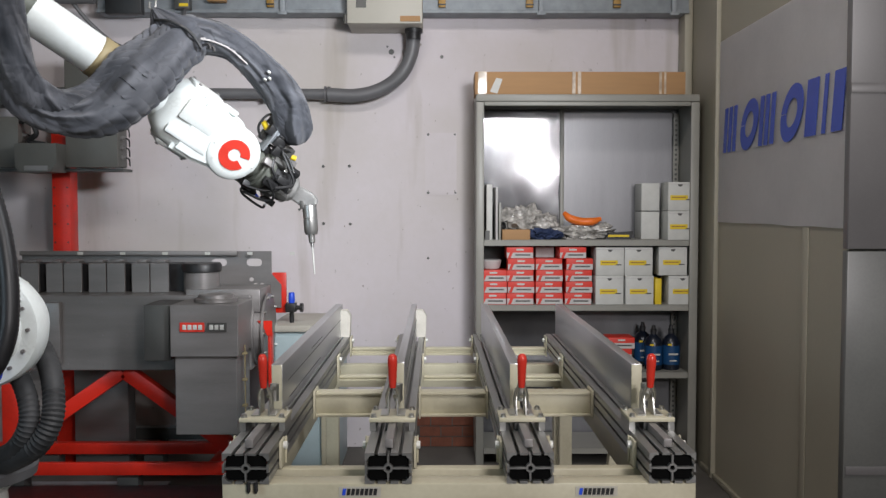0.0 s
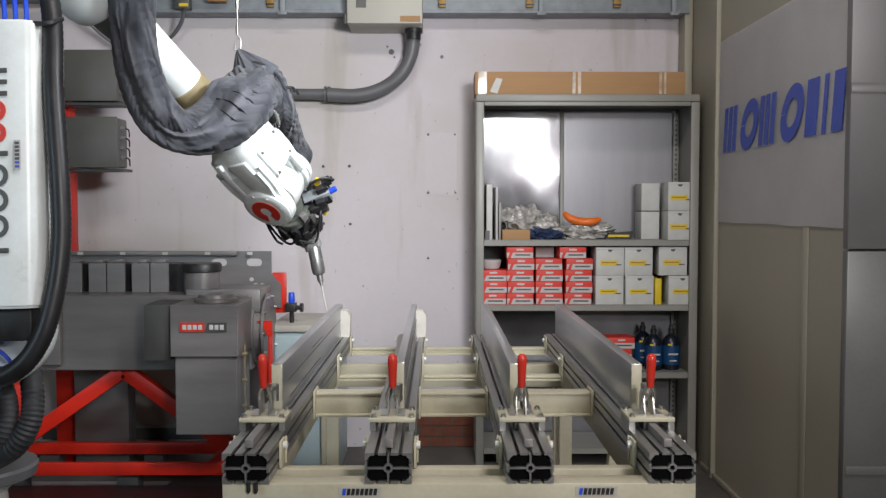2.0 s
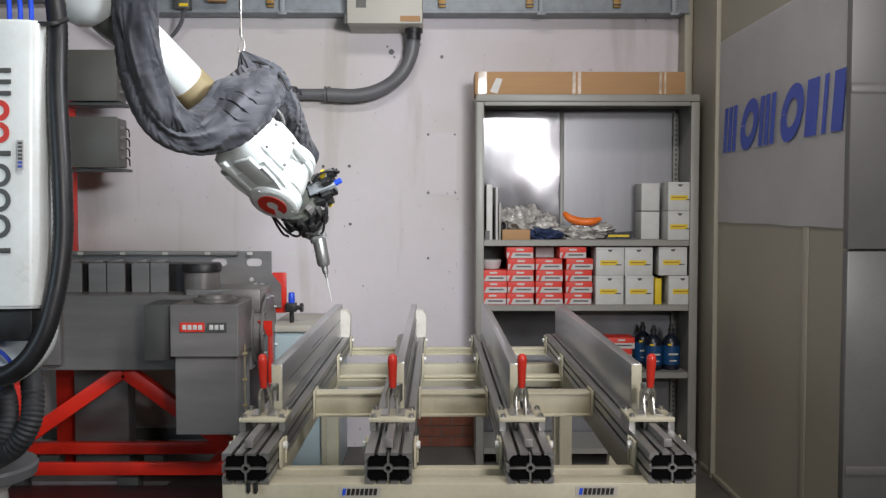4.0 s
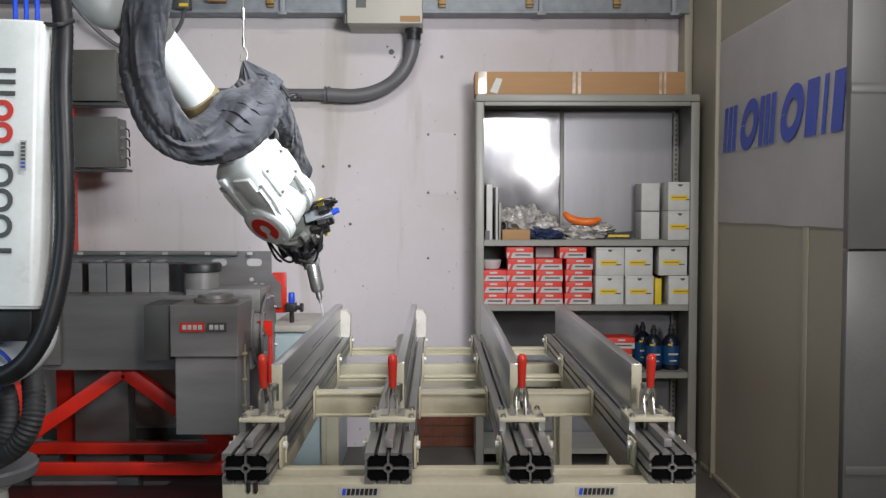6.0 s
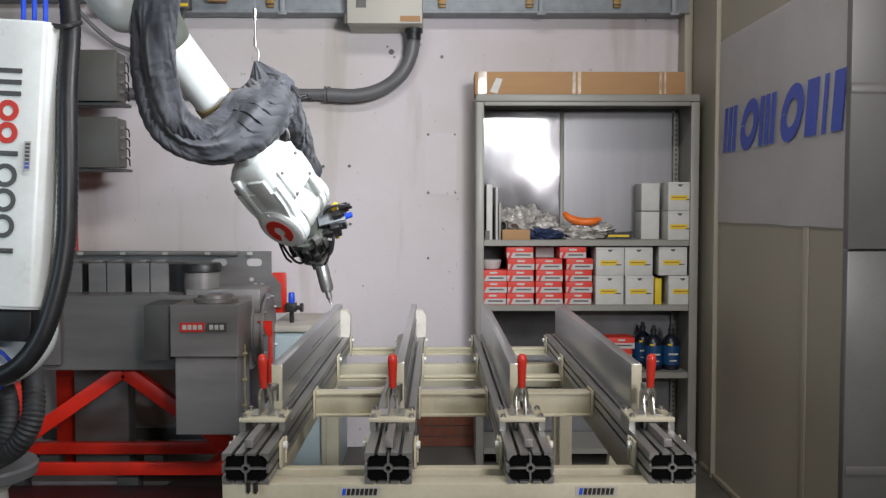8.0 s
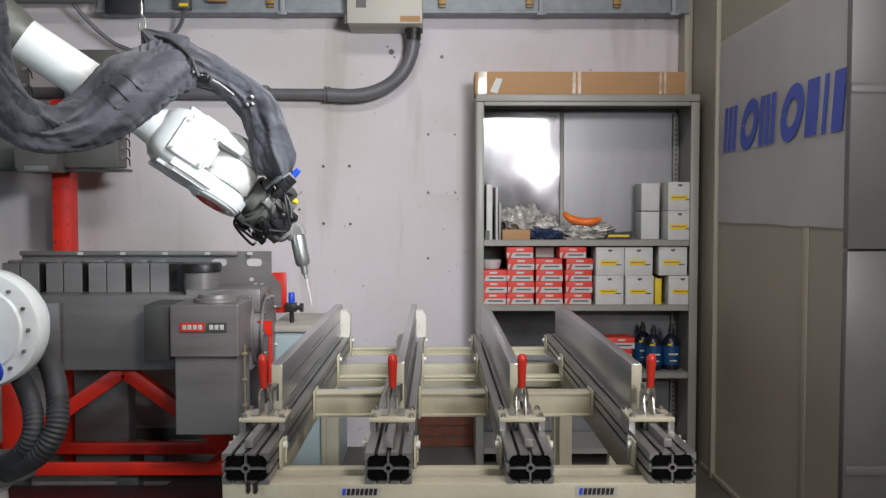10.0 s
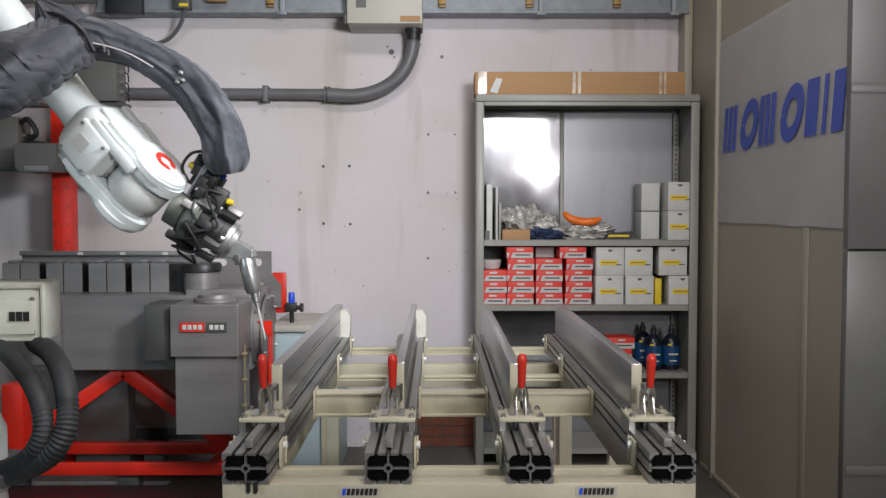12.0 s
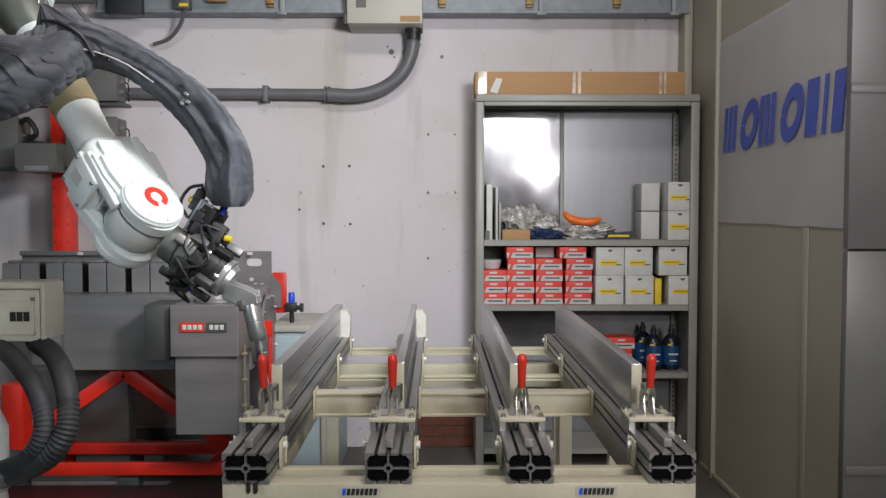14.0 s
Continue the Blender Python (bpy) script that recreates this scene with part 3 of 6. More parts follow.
def toggle_clamp(x):
    y, z = 2.06, RZ1
    t = thing("toggle_clamp", x, y, z, "zinc toggle clamp with a red grip on a rail", "clamp", "clamps")
    part("base_plate", boxes((x - 0.054, x + 0.054, y - 0.05, y + 0.05, z + 0.022, z + 0.032), bevel=0.002), CREAM, t, "cream painted base plate")
    for dx in (-0.046, 0.046):
        part("spacer", boxes((x + dx - 0.007, x + dx + 0.007, y - 0.045, y + 0.045, z + 0.0005, z + 0.0215)), ALU, t)
    part("spacer", boxes((x - 0.017, x - 0.009, y - 0.04, y + 0.045, z + 0.0005, z + 0.0215)), STEEL_DARK, t)
    part("slide_bar", boxes((x - 0.009, x + 0.009, y - 0.19, y + 0.02, z + 0.001, z + 0.020), bevel=0.0015), STEEL, t, "grey steel slide bar")
    for dx in (-0.044, 0.044):
        for dy in (-0.038, 0.038):
            part("bolt", lathe(bmesh.new(), (x + dx, y + dy, z + 0.032), (x + dx, y + dy, z + 1), [(0, 0.008), (0.002, 0.008), (0.002, 0.006), (0.008, 0.006), (0.009, 0.004), (0.009, 0)], 10), ZINC, t)
    bm = bmesh.new()
    for s in (-1, 1):
        prism(bm, ((y - 0.03, z + 0.033), (y + 0.035, z + 0.033), (y + 0.028, z + 0.075), (y + 0.012, z + 0.09), (y - 0.008, z + 0.085), (y - 0.02, z + 0.05)), "x", x + s * 0.011 - 0.0015, x + s * 0.011 + 0.0015)
        box(bm, x + s * 0.02 - 0.009, x + s * 0.02 + 0.009, y - 0.03, y + 0.035, z + 0.0325, z + 0.0355)
    part("bracket", bm, ZINC, t, "bright zinc plated bracket")
    bm = bmesh.new()
    for s in (-1, 1):
        tube(bm, ((x + s * 0.013, y - 0.005, z + 0.05), (x + s * 0.014, y - 0.015, z + 0.08), (x + s * 0.006, y - 0.024, z + 0.105), (x + s * 0.004, y - 0.03, z + 0.13)), 0.004, 8, 4)
    part("lever", bm, ZINC, t)
    bm = lathe(bmesh.new(), (x, y - 0.026, z + 0.1), (x, y - 0.037, z + 0.18), [(0, 0), (0, 0.0075), (0.02, 0.0095), (0.045, 0.0105), (0.066, 0.0115), (0.077, 0.0095), (0.081, 0.005), (0.082, 0)], 16)
    part("grip", bm, RED_GRIP, t, "red rubber grip")
    bm = tube(bmesh.new(), ((x + 0.005, y + 0.01, z + 0.07), (x + 0.008, y + 0.035, z + 0.085), (x + 0.009, y + 0.06, z + 0.08)), 0.007, 10, 4)
    cyl(bm, (x + 0.009, y + 0.06, z + 0.092), (x + 0.009, y + 0.06, z + 0.05), 0.011, seg=12)
    part("pressing_arm", bm, ZINC, t)


def cross_beam(y, z0, z1, d, legs):
    t = thing("cross_beam", 0.05, y, z0, "cream painted steel channel between the rails", "beam", "cross beams")
    for a, b in zip(RAIL_X[:-1], RAIL_X[1:]):
        x0, x1 = a + 0.058, b - 0.058
        p = part("channel", boxes((x0, x1, y, y + d, z1 - 0.007, z1), (x0, x1, y + 0.003, y + 0.009, z0 + 0.0075, z1 - 0.0075), (x0, x1, y - 0.012, y + d, z0, z0 + 0.007), bevel=0.001), CREAM, t)
    for x in RAIL_X:
        for s in (-1, 1):
            p = part("bracket", boxes((x + s * 0.0545 - 0.003, x + s * 0.0545 + 0.003, y - 0.02, y + d, z0 - 0.004, RZ1 - 0.004), bevel=0.001), CREAM, t)
            part("bolt", cyl(bmesh.new(), (x + s * 0.058, y + 0.02, RZ1 - 0.022), (x + s * 0.066, y + 0.02, RZ1 - 0.022), 0.008, seg=8), CASTING, p)


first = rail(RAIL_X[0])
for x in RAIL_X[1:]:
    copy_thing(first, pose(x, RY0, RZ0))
for x, near in zip((-0.405, -0.094, 0.199, 0.507), (2.19, 2.22, 2.2, 2.19)):
    work_plate(x, near, 0.022 if near > 2.21 else 0.028)
for x in (-0.385, -0.075):
    stop_block(x)
for x in RAIL_X:
    toggle_clamp(x)
cross_beam(2.50, 0.801, 0.868, 0.06, True)
cross_beam(3.10, 0.784, 0.801, 0.05, True)
cross_beam(3.56, 0.801, 0.828, 0.05, True)


def table_frame():
    t = thing("table_frame", 0.05, 2.6, 0, "cream welded steel frame of the clamping table", "frame")
    part("front_beam", boxes((-0.459, 0.556, RY0 + 0.004, RY0 + 0.062, 0.66, RZ0 - 0.001), bevel=0.003), CREAM, t)
    part("front_tie", boxes((-0.44, 0.54, RY0 + 0.118, RY0 + 0.15, 0.76, RZ0 - 0.004), bevel=0.002), CREAM, t)
    part("rear_beam", boxes((-0.46, 0.556, 3.5, 3.55, 0.68, 0.77), bevel=0.002), CREAM, t)
    for x in (-0.45, 0.5):
        part("side_beam", boxes((x, x + 0.045, RY0 + 0.151, 3.499, 0.69, 0.765), bevel=0.002), CREAM, t)
        for y in (RY0 + 0.005, 3.5):
            part("leg", boxes((x, x + 0.05, y, y + 0.05, 0, 0.659 if y < 2 else 0.679), bevel=0.002), CREAM, t)
    part("post", boxes((0.486, 0.55, 3.56, 3.62, 0.0, 0.77), bevel=0.002), CREAM, t)
    p = part("gusset", prism(bmesh.new(), ((0.62, 0.0), (0.705, 0.0), (0.705, 0.52), (0.685, 0.52)), "y", 3.35, 3.39), CREAM, t)
    for x in RAIL_X:
        for s in (-1, 1):
            p = part("rail_bracket", boxes((x + s * 0.0545 - 0.003, x + s * 0.0545 + 0.003, RY0 + 0.11, RY0 + 0.165, RZ0, RZ1 - 0.006), (x + s * 0.0595 - 0.002, x + s * 0.0595 + 0.002, RY0 + 0.155, RY0 + 0.165, RZ0, RZ1 - 0.004), bevel=0.001), CREAM, t, "cream angle bracket")
            part("bolt", cyl(bmesh.new(), (x + s * 0.057, RY0 + 0.14, RZ1 - 0.02), (x + s * 0.066, RY0 + 0.14, RZ1 - 0.02), 0.009, seg=8), CASTING, p)
    for x in (-0.401, -0.385):
        part("sealant_drip", lathe(bmesh.new(), (x, RY0 - 0.003, RZ0), (x, RY0 - 0.003, 0), [(-0.004, 0), (-0.004, 0.005), (0.008, 0.0042), (0.014, 0.0045), (0.019, 0.002), (0.02, 0)], 8), BLACK, t, "dark hardened drip under the rail")
    for x in (-0.1645, 0.342):
        s = part("sticker", boxes((x - 0.045, x + 0.045, RY0 + 0.0022, RY0 + 0.0032, 0.786, 0.808)), BEIGE, t, "small pale name sticker")
        for k in range(8):
            part("print_bar", prism(bmesh.new(), ((x - 0.038 + k * 0.0095, 0.79), (x - 0.031 + k * 0.0095, 0.79), (x - 0.029 + k * 0.0095, 0.804), (x - 0.036 + k * 0.0095, 0.804)), "y", RY0 + 0.0005, RY0 + 0.002), BLACK if k else BLUE, s)


table_frame()


# ---- abrasive changing station ----
def oriented(bm, a, b, w, d):
    """A square bar from a to b, w across in the x-z plane and d deep."""
    a, b = Vector(a), Vector(b)
    x = (b - a).normalized()
    z = x.cross(Vector((0, 1, 0))).normalized()
    m = Matrix((x, z.cross(x), z)).transposed().to_4x4()
    m.translation = a
    return box(bm, 0, (b - a).length, -d / 2, d / 2, -w / 2, w / 2, 0.003, m)


def changing_station():
    t = thing("changing_station", -1.5, 4.4, 0, "grey steel abrasive changing station on a red frame", "machine")
    part("hopper", boxes((-1.98, -0.90, 4.2, 4.75, 0.62, 0.985), bevel=0.004), STEEL, t, "brushed steel hopper body", False)
    b = part("end_plate", boxes((-1.95, -1.81, 4.165, 4.195, 0.65, 0.955), bevel=0.006), STEEL, t)
    rear = part("rear_plate", prism(bmesh.new(), ((-2.19, 0.88), (-0.825, 0.88), (-0.825, 1.0), (-0.876, 1.06), (-0.876, 1.18), (-2.19, 1.18)), "y", 4.6, 4.612), STEEL, t)
    part("edge_strip", boxes((-2.19, -1.05, 4.57, 4.597, 1.158, 1.182), bevel=0.002), STEEL, t)
    for k in range(6):
        x = -1.87 + k * 0.222
        part("white_tag", boxes((x - 0.014, x + 0.014, 4.566, 4.569, 1.161, 1.177)), PAPER_WHITE, rear)
    for x, z in ((-0.965, 1.12), (-1.15, 1.12)):
        bm = bmesh.new()
        prism(bm, [(x + sx * 0.02 + 0.02 * math.cos(a + s), z + 0.02 * math.sin(a + s)) for s, sx in ((-math.pi / 2, 1), (math.pi / 2, -1)) for a in np.linspace(0, math.pi, 8)], "y", 4.596, 4.599)
        part("slot", bm, PLASTER, rear)
    for x, z in ((-0.925, 0.96), (-0.925, 1.0), (-0.96, 1.0), (-0.98, 1.03)):
        part("bolt_hole", cyl(bmesh.new(), (x, 4.599, z), (x, 4.595, z), 0.011, seg=12), PLASTER, rear)
    for x0, x1 in ((-2.162, -2.077), (-2.071, -1.981), (-1.945, -1.863), (-1.857, -1.768), (-1.734, -1.648), (-1.642, -1.554), (-1.520, -1.433), (-1.427, -1.337)):
        f = part("fork_plate", boxes((x0, x1, 4.33, 4.345, 0.986, 1.133), (x0, x0 + 0.012, 4.346, 4.55, 0.986, 1.133), bevel=0.002), STEEL, t, "", False)
        part("hinge_tab", boxes((x0 + 0.02, x1 - 0.02, 4.35, 4.42, 1.134, 1.146), bevel=0.002), STEEL, f)
    part("fork_backing", boxes((-2.17, -1.275, 4.40, 4.54, 0.987, 1.125)), BLACK, t)
    part("motor_body", lathe(bmesh.new(), (-1.17, 4.33, 0.99), (-1.17, 4.33, 2), [(0, 0.088), (0.1, 0.088), (0.1, 0)], 32), STEEL, t)
    part("motor_cap", lathe(bmesh.new(), (-1.17, 4.33, 1.093), (-1.17, 4.33, 2), [(0, 0), (0, 0.096), (0.03, 0.098), (0.042, 0.09), (0.042, 0)], 32), BLACK, t, "black round motor cap")
    c = part("chute", boxes((-1.2, -0.895, 3.9, 4.195, 0.736, 0.97), bevel=0.003), STEEL, t, "folded steel chute box", False)
    part("name_plate", boxes((-1.155, -1.045, 3.893, 3.899, 0.85, 0.892)), BOX_RED, c, "red half of a name plate")
    part("name_plate", prism(bmesh.new(), ((-1.043, 0.85), (-0.945, 0.85), (-0.945, 0.892), (-1.03, 0.892)), "y", 3.893, 3.899), STEEL_DARK, c, "dark grey half of a name plate")
    for x0, n in ((-1.143, 4), (-1.022, 3)):
        for k in range(n):
            part("print_bar", boxes((x0 + k * 0.0235, x0 + k * 0.0235 + 0.018, 3.8905, 3.8925, 0.86, 0.882), bevel=0.0009), PAPER_WHITE, c)
    for x in (-1.185, -0.91):
        for z in (0.76, 0.95):
            part("rivet", cyl(bmesh.new(), (x, 3.899, z), (x, 3.895, z), 0.004, seg=10), STEEL, c)
    part("lower_chute", boxes((-1.186, -0.907, 3.92, 4.19, 0.376, 0.735), bevel=0.003), STEEL, t, "", False)
    part("side_guard", boxes((-1.335, -1.215, 3.95, 4.19, 0.71, 0.965), bevel=0.003), STEEL_DARK, t)
    part("fan_flange", lathe(bmesh.new(), (-1.03, 4.05, 0.972), (-1.03, 4.05, 2), [(0, 0), (0, 0.1), (0.016, 0.1), (0.018, 0.082), (0.034, 0.08), (0.036, 0)], 40), STEEL, t)
    part("hood", boxes((-1.22, -0.86, 4.22, 4.5, 0.9, 1.012), bevel=0.004), STEEL, t)
    d = part("round_duct", lathe(bmesh.new(), (-0.90, 4.35, 0.80), (-0.75, 4.35, 0.80), [(0.0, 0), (0.0, 0.18), (0.012, 0.18), (0.012, 0.155), (0.05, 0.155), (0.05, 0.178), (0.062, 0.178), (0.062, 0)], 40), STEEL, t, "flanged round steel duct")
    for k in range(10):
        a = k * math.pi / 5
        part("bolt", cyl(bmesh.new(), (-0.838, 4.35 + 0.167 * math.cos(a), 0.80 + 0.167 * math.sin(a)), (-0.828, 4.35 + 0.167 * math.cos(a), 0.80 + 0.167 * math.sin(a)), 0.007, seg=8), ZINC, d)
    for x in (-1.79, -1.62, -1.5, -1.35):
        for z in (0.65, 0.79, 0.95):
            part("rivet", cyl(bmesh.new(), (x, 4.199, z), (x, 4.195, z), 0.004, seg=10), STEEL, t)
    part("hinge_rod", boxes((-0.884, -0.878, 3.97, 3.976, 0.45, 0.78)), OCHRE, t, "thin brass coloured rod")
    for z in (0.5, 0.62, 0.74):
        part("hinge", boxes((-0.893, -0.870, 3.96, 3.985, z - 0.005, z + 0.005), bevel=0.001), OCHRE, t)
    for r, lab in (((-2.105, -2.005, 4.78, 4.88, 0.0, 2.0), "post"), ((-2.09, -1.99, 4.15, 4.25, 0.1, 0.56), "post"), ((-0.876, -0.80, 4.614, 4.63, 0.85, 1.065), "bracket"), ((-0.820, -0.803, 4.2, 4.26, 0.177, 0.80), "post"),
                   ((-2.4, -1.0, 4.55, 4.6, 0.108, 0.167), "beam"), ((-2.4, -0.80, 4.16, 4.19, 0.115, 0.176), "beam"), ((-1.12, -1.02, 4.192, 4.548, 0.118, 0.165), "beam")):
        part("frame_" + lab, boxes(r, bevel=0.004), RED, t, "red painted steel " + lab)
    part("frame_bracket", prism(bmesh.new(), ((-0.868, 0.862), (-0.797, 0.862), (-0.797, 0.79), (-0.822, 0.79), (-0.838, 0.83)), "y", 4.19, 4.198), RED, t, "red painted steel bracket")
    for a, b in (((-2.15, 4.3, 0.19), (-1.555, 4.3, 0.6)), ((-1.545, 4.3, 0.6), (-0.9, 4.3, 0.124))):
        part("frame_brace", oriented(bmesh.new(), a, b, 0.07, 0.06), RED, t, "red painted diagonal brace")
    for x in (-2.05, -0.84, -1.5):
        part("foot", boxes((x - 0.05, x + 0.05, 4.17, 4.25, 0, 0.0995)), STEEL_DARK, t)
        part("foot", boxes((x - 0.05, x + 0.05, 4.56, 4.64, 0, 0.0995)), STEEL_DARK, t)
    bm = bmesh.new()
    for k in range(12):
        z = 0.62 + k * 0.1
        if z < 1.8:
            for x in (-2.09, -2.02):
                cyl(bm, (x, 4.779, z), (x, 4.776, z), 0.005, seg=8)
    part("post_holes", bm, BLACK, t)
    part("leg_casing", boxes((-1.95, -1.66, 4.65, 4.76, 0.02, 0.615), bevel=0.004), STEEL, t, "plain steel leg casing")
    part("base_plate", boxes((-2.3, -1.36, 4.27, 4.40, 0.0, 0.012), bevel=0.003), GALV, t, "dusty flat steel base plate")
    part("base_plate", boxes((-2.3, -0.95, 4.02, 4.12, 0.0, 0.03), bevel=0.003), STEEL_DARK, t, "dark flat steel base plate")


changing_station()
d = thing("cable_duct", -1.6, WALL_Y - 0.05, 0.06, "dark grey steel cable duct along the foot of the wall", "cable duct")
part("channel", boxes((-2.3, -0.9, WALL_Y - 0.05, WALL_Y - 0.004, 0.06, 0.125), bevel=0.003), DOOR_LOWER, d)
part("lid", boxes((-2.3, -0.9, WALL_Y - 0.054, WALL_Y - 0.004, 0.126, 0.132), bevel=0.002), GALV, d, "pale galvanised lid")
for x in (-2.1, -1.6, -1.1):
    part("bracket", boxes((x - 0.02, x + 0.02, WALL_Y - 0.046, WALL_Y - 0.004, 0.0, 0.0595), bevel=0.002), STEEL_DARK, d)


def junction_box(x0, x1, y0, y1, z0, z1, glands):
    t = thing("junction_box", (x0 + x1) / 2, y1, z0, "grey enamelled electrical junction box on the red post", "electrical box", "junction boxes")
    part("body", boxes((x0, x1, y0 + 0.02, y1, z0, z1), bevel=0.006), OLIVE_BOX, t)
    part("lid", boxes((x0 - 0.004, x1 + 0.004, y0, y0 + 0.018, z0 - 0.004, z1 + 0.004), bevel=0.004), OLIVE_BOX, t)
    part("mounting_rail", boxes((x0 - 0.06, x1 + (0.02 if x0 > -2 else 0.11), y0 + 0.04, y1 + 0.02, z0 - 0.022, z0 - 0.007)), STEEL_DARK, t)
    for k in range(glands):
        z = z0 + (z1 - z0) * (k + 1) / (glands + 1)
        g = part("gland", lathe(bmesh.new(), (x1, y0 + 0.07, z), (x1 + 1, y0 + 0.07, z), [(0, 0.014), (0.010, 0.014), (0.012, 0.010), (0.022, 0.009), (0.022, 0)], 10), STEEL, t)
        part("cable", tube(bmesh.new(), ((x1 + 0.025, y0 + 0.07, z), (x1 + 0.035, y0 + 0.09, z - 0.01), (x1 + 0.02, y0 + 0.14, z - 0.04)), 0.004, 8, 4), BLACK, t)


junction_box(-1.955, -1.69, 4.62, 4.78, 1.975, 2.235, 4)
junction_box(-1.955, -1.69, 4.62, 4.78, 1.625, 1.885, 4)
junction_box(-2.5, -2.21, 4.62, 4.78, 1.625, 1.885, 2)
junction_box(-2.5, -2.21, 4.62, 4.78, 1.975, 2.235, 2)
t = thing("wedge_sensor", -2.07, 4.6, 1.59, "grey wedge shaped sensor housing on the red post", "sensor")
part("body", prism(bmesh.new(), ((-2.17, 1.62), (-2.14, 1.59), (-1.99, 1.595), (-1.955, 1.64), (-1.955, 1.74), (-2.17, 1.74)), "y", 4.5, 4.7), OLIVE_BOX, t)
part("window", boxes((-2.12, -2.0, 4.494, 4.499, 1.60, 1.625)), STEEL, t)
alone("sensor_cables", tube(bmesh.new(), ((-2.2, 4.64, 1.86), (-2.14, 4.6, 1.87), (-2.1, 4.6, 1.80), (-2.15, 4.62, 1.76), (-2.06, 4.62, 1.74)), 0.014, 8, 6), BLACK, (-2.1, 4.62, 1.74), "looped black cable above the sensor", "cable")

t = thing("pale_cabinet", -0.68, 4.75, 0, "pale blue-grey enamelled metal cabinet by the wall", "cabinet")
part("body", boxes((-0.85, -0.52, 4.5, 5.0, 0, 0.765), bevel=0.004), TEAL, t)
part("worktop", boxes((-0.87, -0.50, 4.48, 5.02, 0.766, 0.80), bevel=0.004), BEIGE, t)
part("door", boxes((-0.84, -0.62, 4.488, 4.498, 0.05, 0.74), bevel=0.002), TEAL, t)
part("corner_post", boxes((-0.60, -0.575, 4.47, 4.496, 0, 0.76), bevel=0.002), CREAM, t)
part("corner_post", boxes((-0.55, -0.51, 4.46, 4.496, 0, 0.76), bevel=0.002), CREAM, t)
t = thing("regulator_valve", -0.77, 4.6, 0.80, "small black air regulator with a blue knob", "valve")
part("stem", cyl(bmesh.new(), (-0.77, 4.6, 0.80), (-0.77, 4.6, 0.86), 0.012, seg=12), BLACK, t)
part("body", boxes((-0.80, -0.745, 4.57, 4.63, 0.858, 0.905), bevel=0.004), BLACK, t)
part("dial", lathe(bmesh.new(), (-0.745, 4.6, 0.88), (0, 4.6, 0.88), [(0, 0.012), (0.02, 0.012), (0.02, 0.024), (0.036, 0.024), (0.036, 0)], 16), BLACK, t)
part("knob", lathe(bmesh.new(), (-0.77, 4.6, 0.906), (-0.77, 4.6, 2), [(0, 0.016), (0.012, 0.018), (0.05, 0.016), (0.055, 0.012), (0.055, 0)], 16), BLUE, t, "bright blue knob")
alone("base_slab", boxes((-2.4, -0.95, 3.4, 4.14, 0.0, 0.075), bevel=0.004), RUBBER, (-1.7, 3.85, 0), "low dark steel floor slab", "slab")


# ---- on the walls ----
t = thing("cable_tray", -0.2, 5.0, 2.5, "galvanised cable tray along the wall with brackets", "cable tray")
part("tray", boxes((-1.9, 1.42, 4.94, 4.955, 2.52, 2.78), (-1.9, 1.42, 4.925, 5.06, 2.50, 2.518), bevel=0.002), GALV, t)
for x in (-0.86, 0.585, 1.33):
    part("bracket", boxes((x - 0.014, x + 0.014, 4.905, 4.923, 2.49, 2.8), (x - 0.025, x + 0.025, 4.90, 4.924, 2.485, 2.503), bevel=0.002), GALV, t)
for x in (-0.93, 0.03, 0.52, 1.01):
    s = part("terminal_strip", boxes((x - 0.02, x + 0.02, 4.915, 4.939, 2.53, 2.78), bevel=0.002), BRASS, t, "yellow and black terminal strip")
    for k in range(8):
        part("terminal", boxes((x - 0.022, x + 0.022, 4.911, 4.9145, 2.54 + k * 0.03, 2.548 + k * 0.03)), BLACK, s)
for x0, x1, z, m in ((-1.83, -1.63, 2.48, BLACK), (-1.45, -1.365, 2.51, STEEL_DARK), (-1.27, -1.17, 2.55, CARDBOARD)):
    part("socket_box", boxes((x0, x1, 4.86, 4.922, z, 2.78), bevel=0.004), m, t)
part("plate", boxes((-1.42, -1.37, 4.855, 4.859, 2.518, 2.535)), YELLOW, t)
alone("wall_pipe", cyl(bmesh.new(), (-4.9, 4.9, 2.57), (-1.9, 4.9, 2.57), 0.03), CONDUIT, (-3.4, 4.9, 2.54), "straight grey plastic wall pipe", "pipe")
t = thing("control_box", -0.285, 4.95, 2.41, "beige enamelled electrical control box high on the wall", "electrical box")
part("body", boxes((-0.49, -0.078, 4.8, 5.075, 2.415, 3.0), bevel=0.006), BEIGE, t)
part("type_plate", boxes((-0.20, -0.09, 4.795, 4.799, 2.425, 2.455)), CARDBOARD, t)
part("window", boxes((-0.44, -0.385, 4.795, 4.799, 2.50, 2.6)), STEEL_DARK, t)
part("hinge", cyl(bmesh.new(), (-0.50, 4.83, 2.42), (-0.50, 4.83, 2.47), 0.012, seg=10), OLIVE_BOX, t)
part("gland", lathe(bmesh.new(), (-0.13, 4.95, 2.414), (-0.13, 4.95, 0), [(0, 0.05), (0.02, 0.05), (0.02, 0.042), (0.06, 0.04)], 16), BLACK, t)
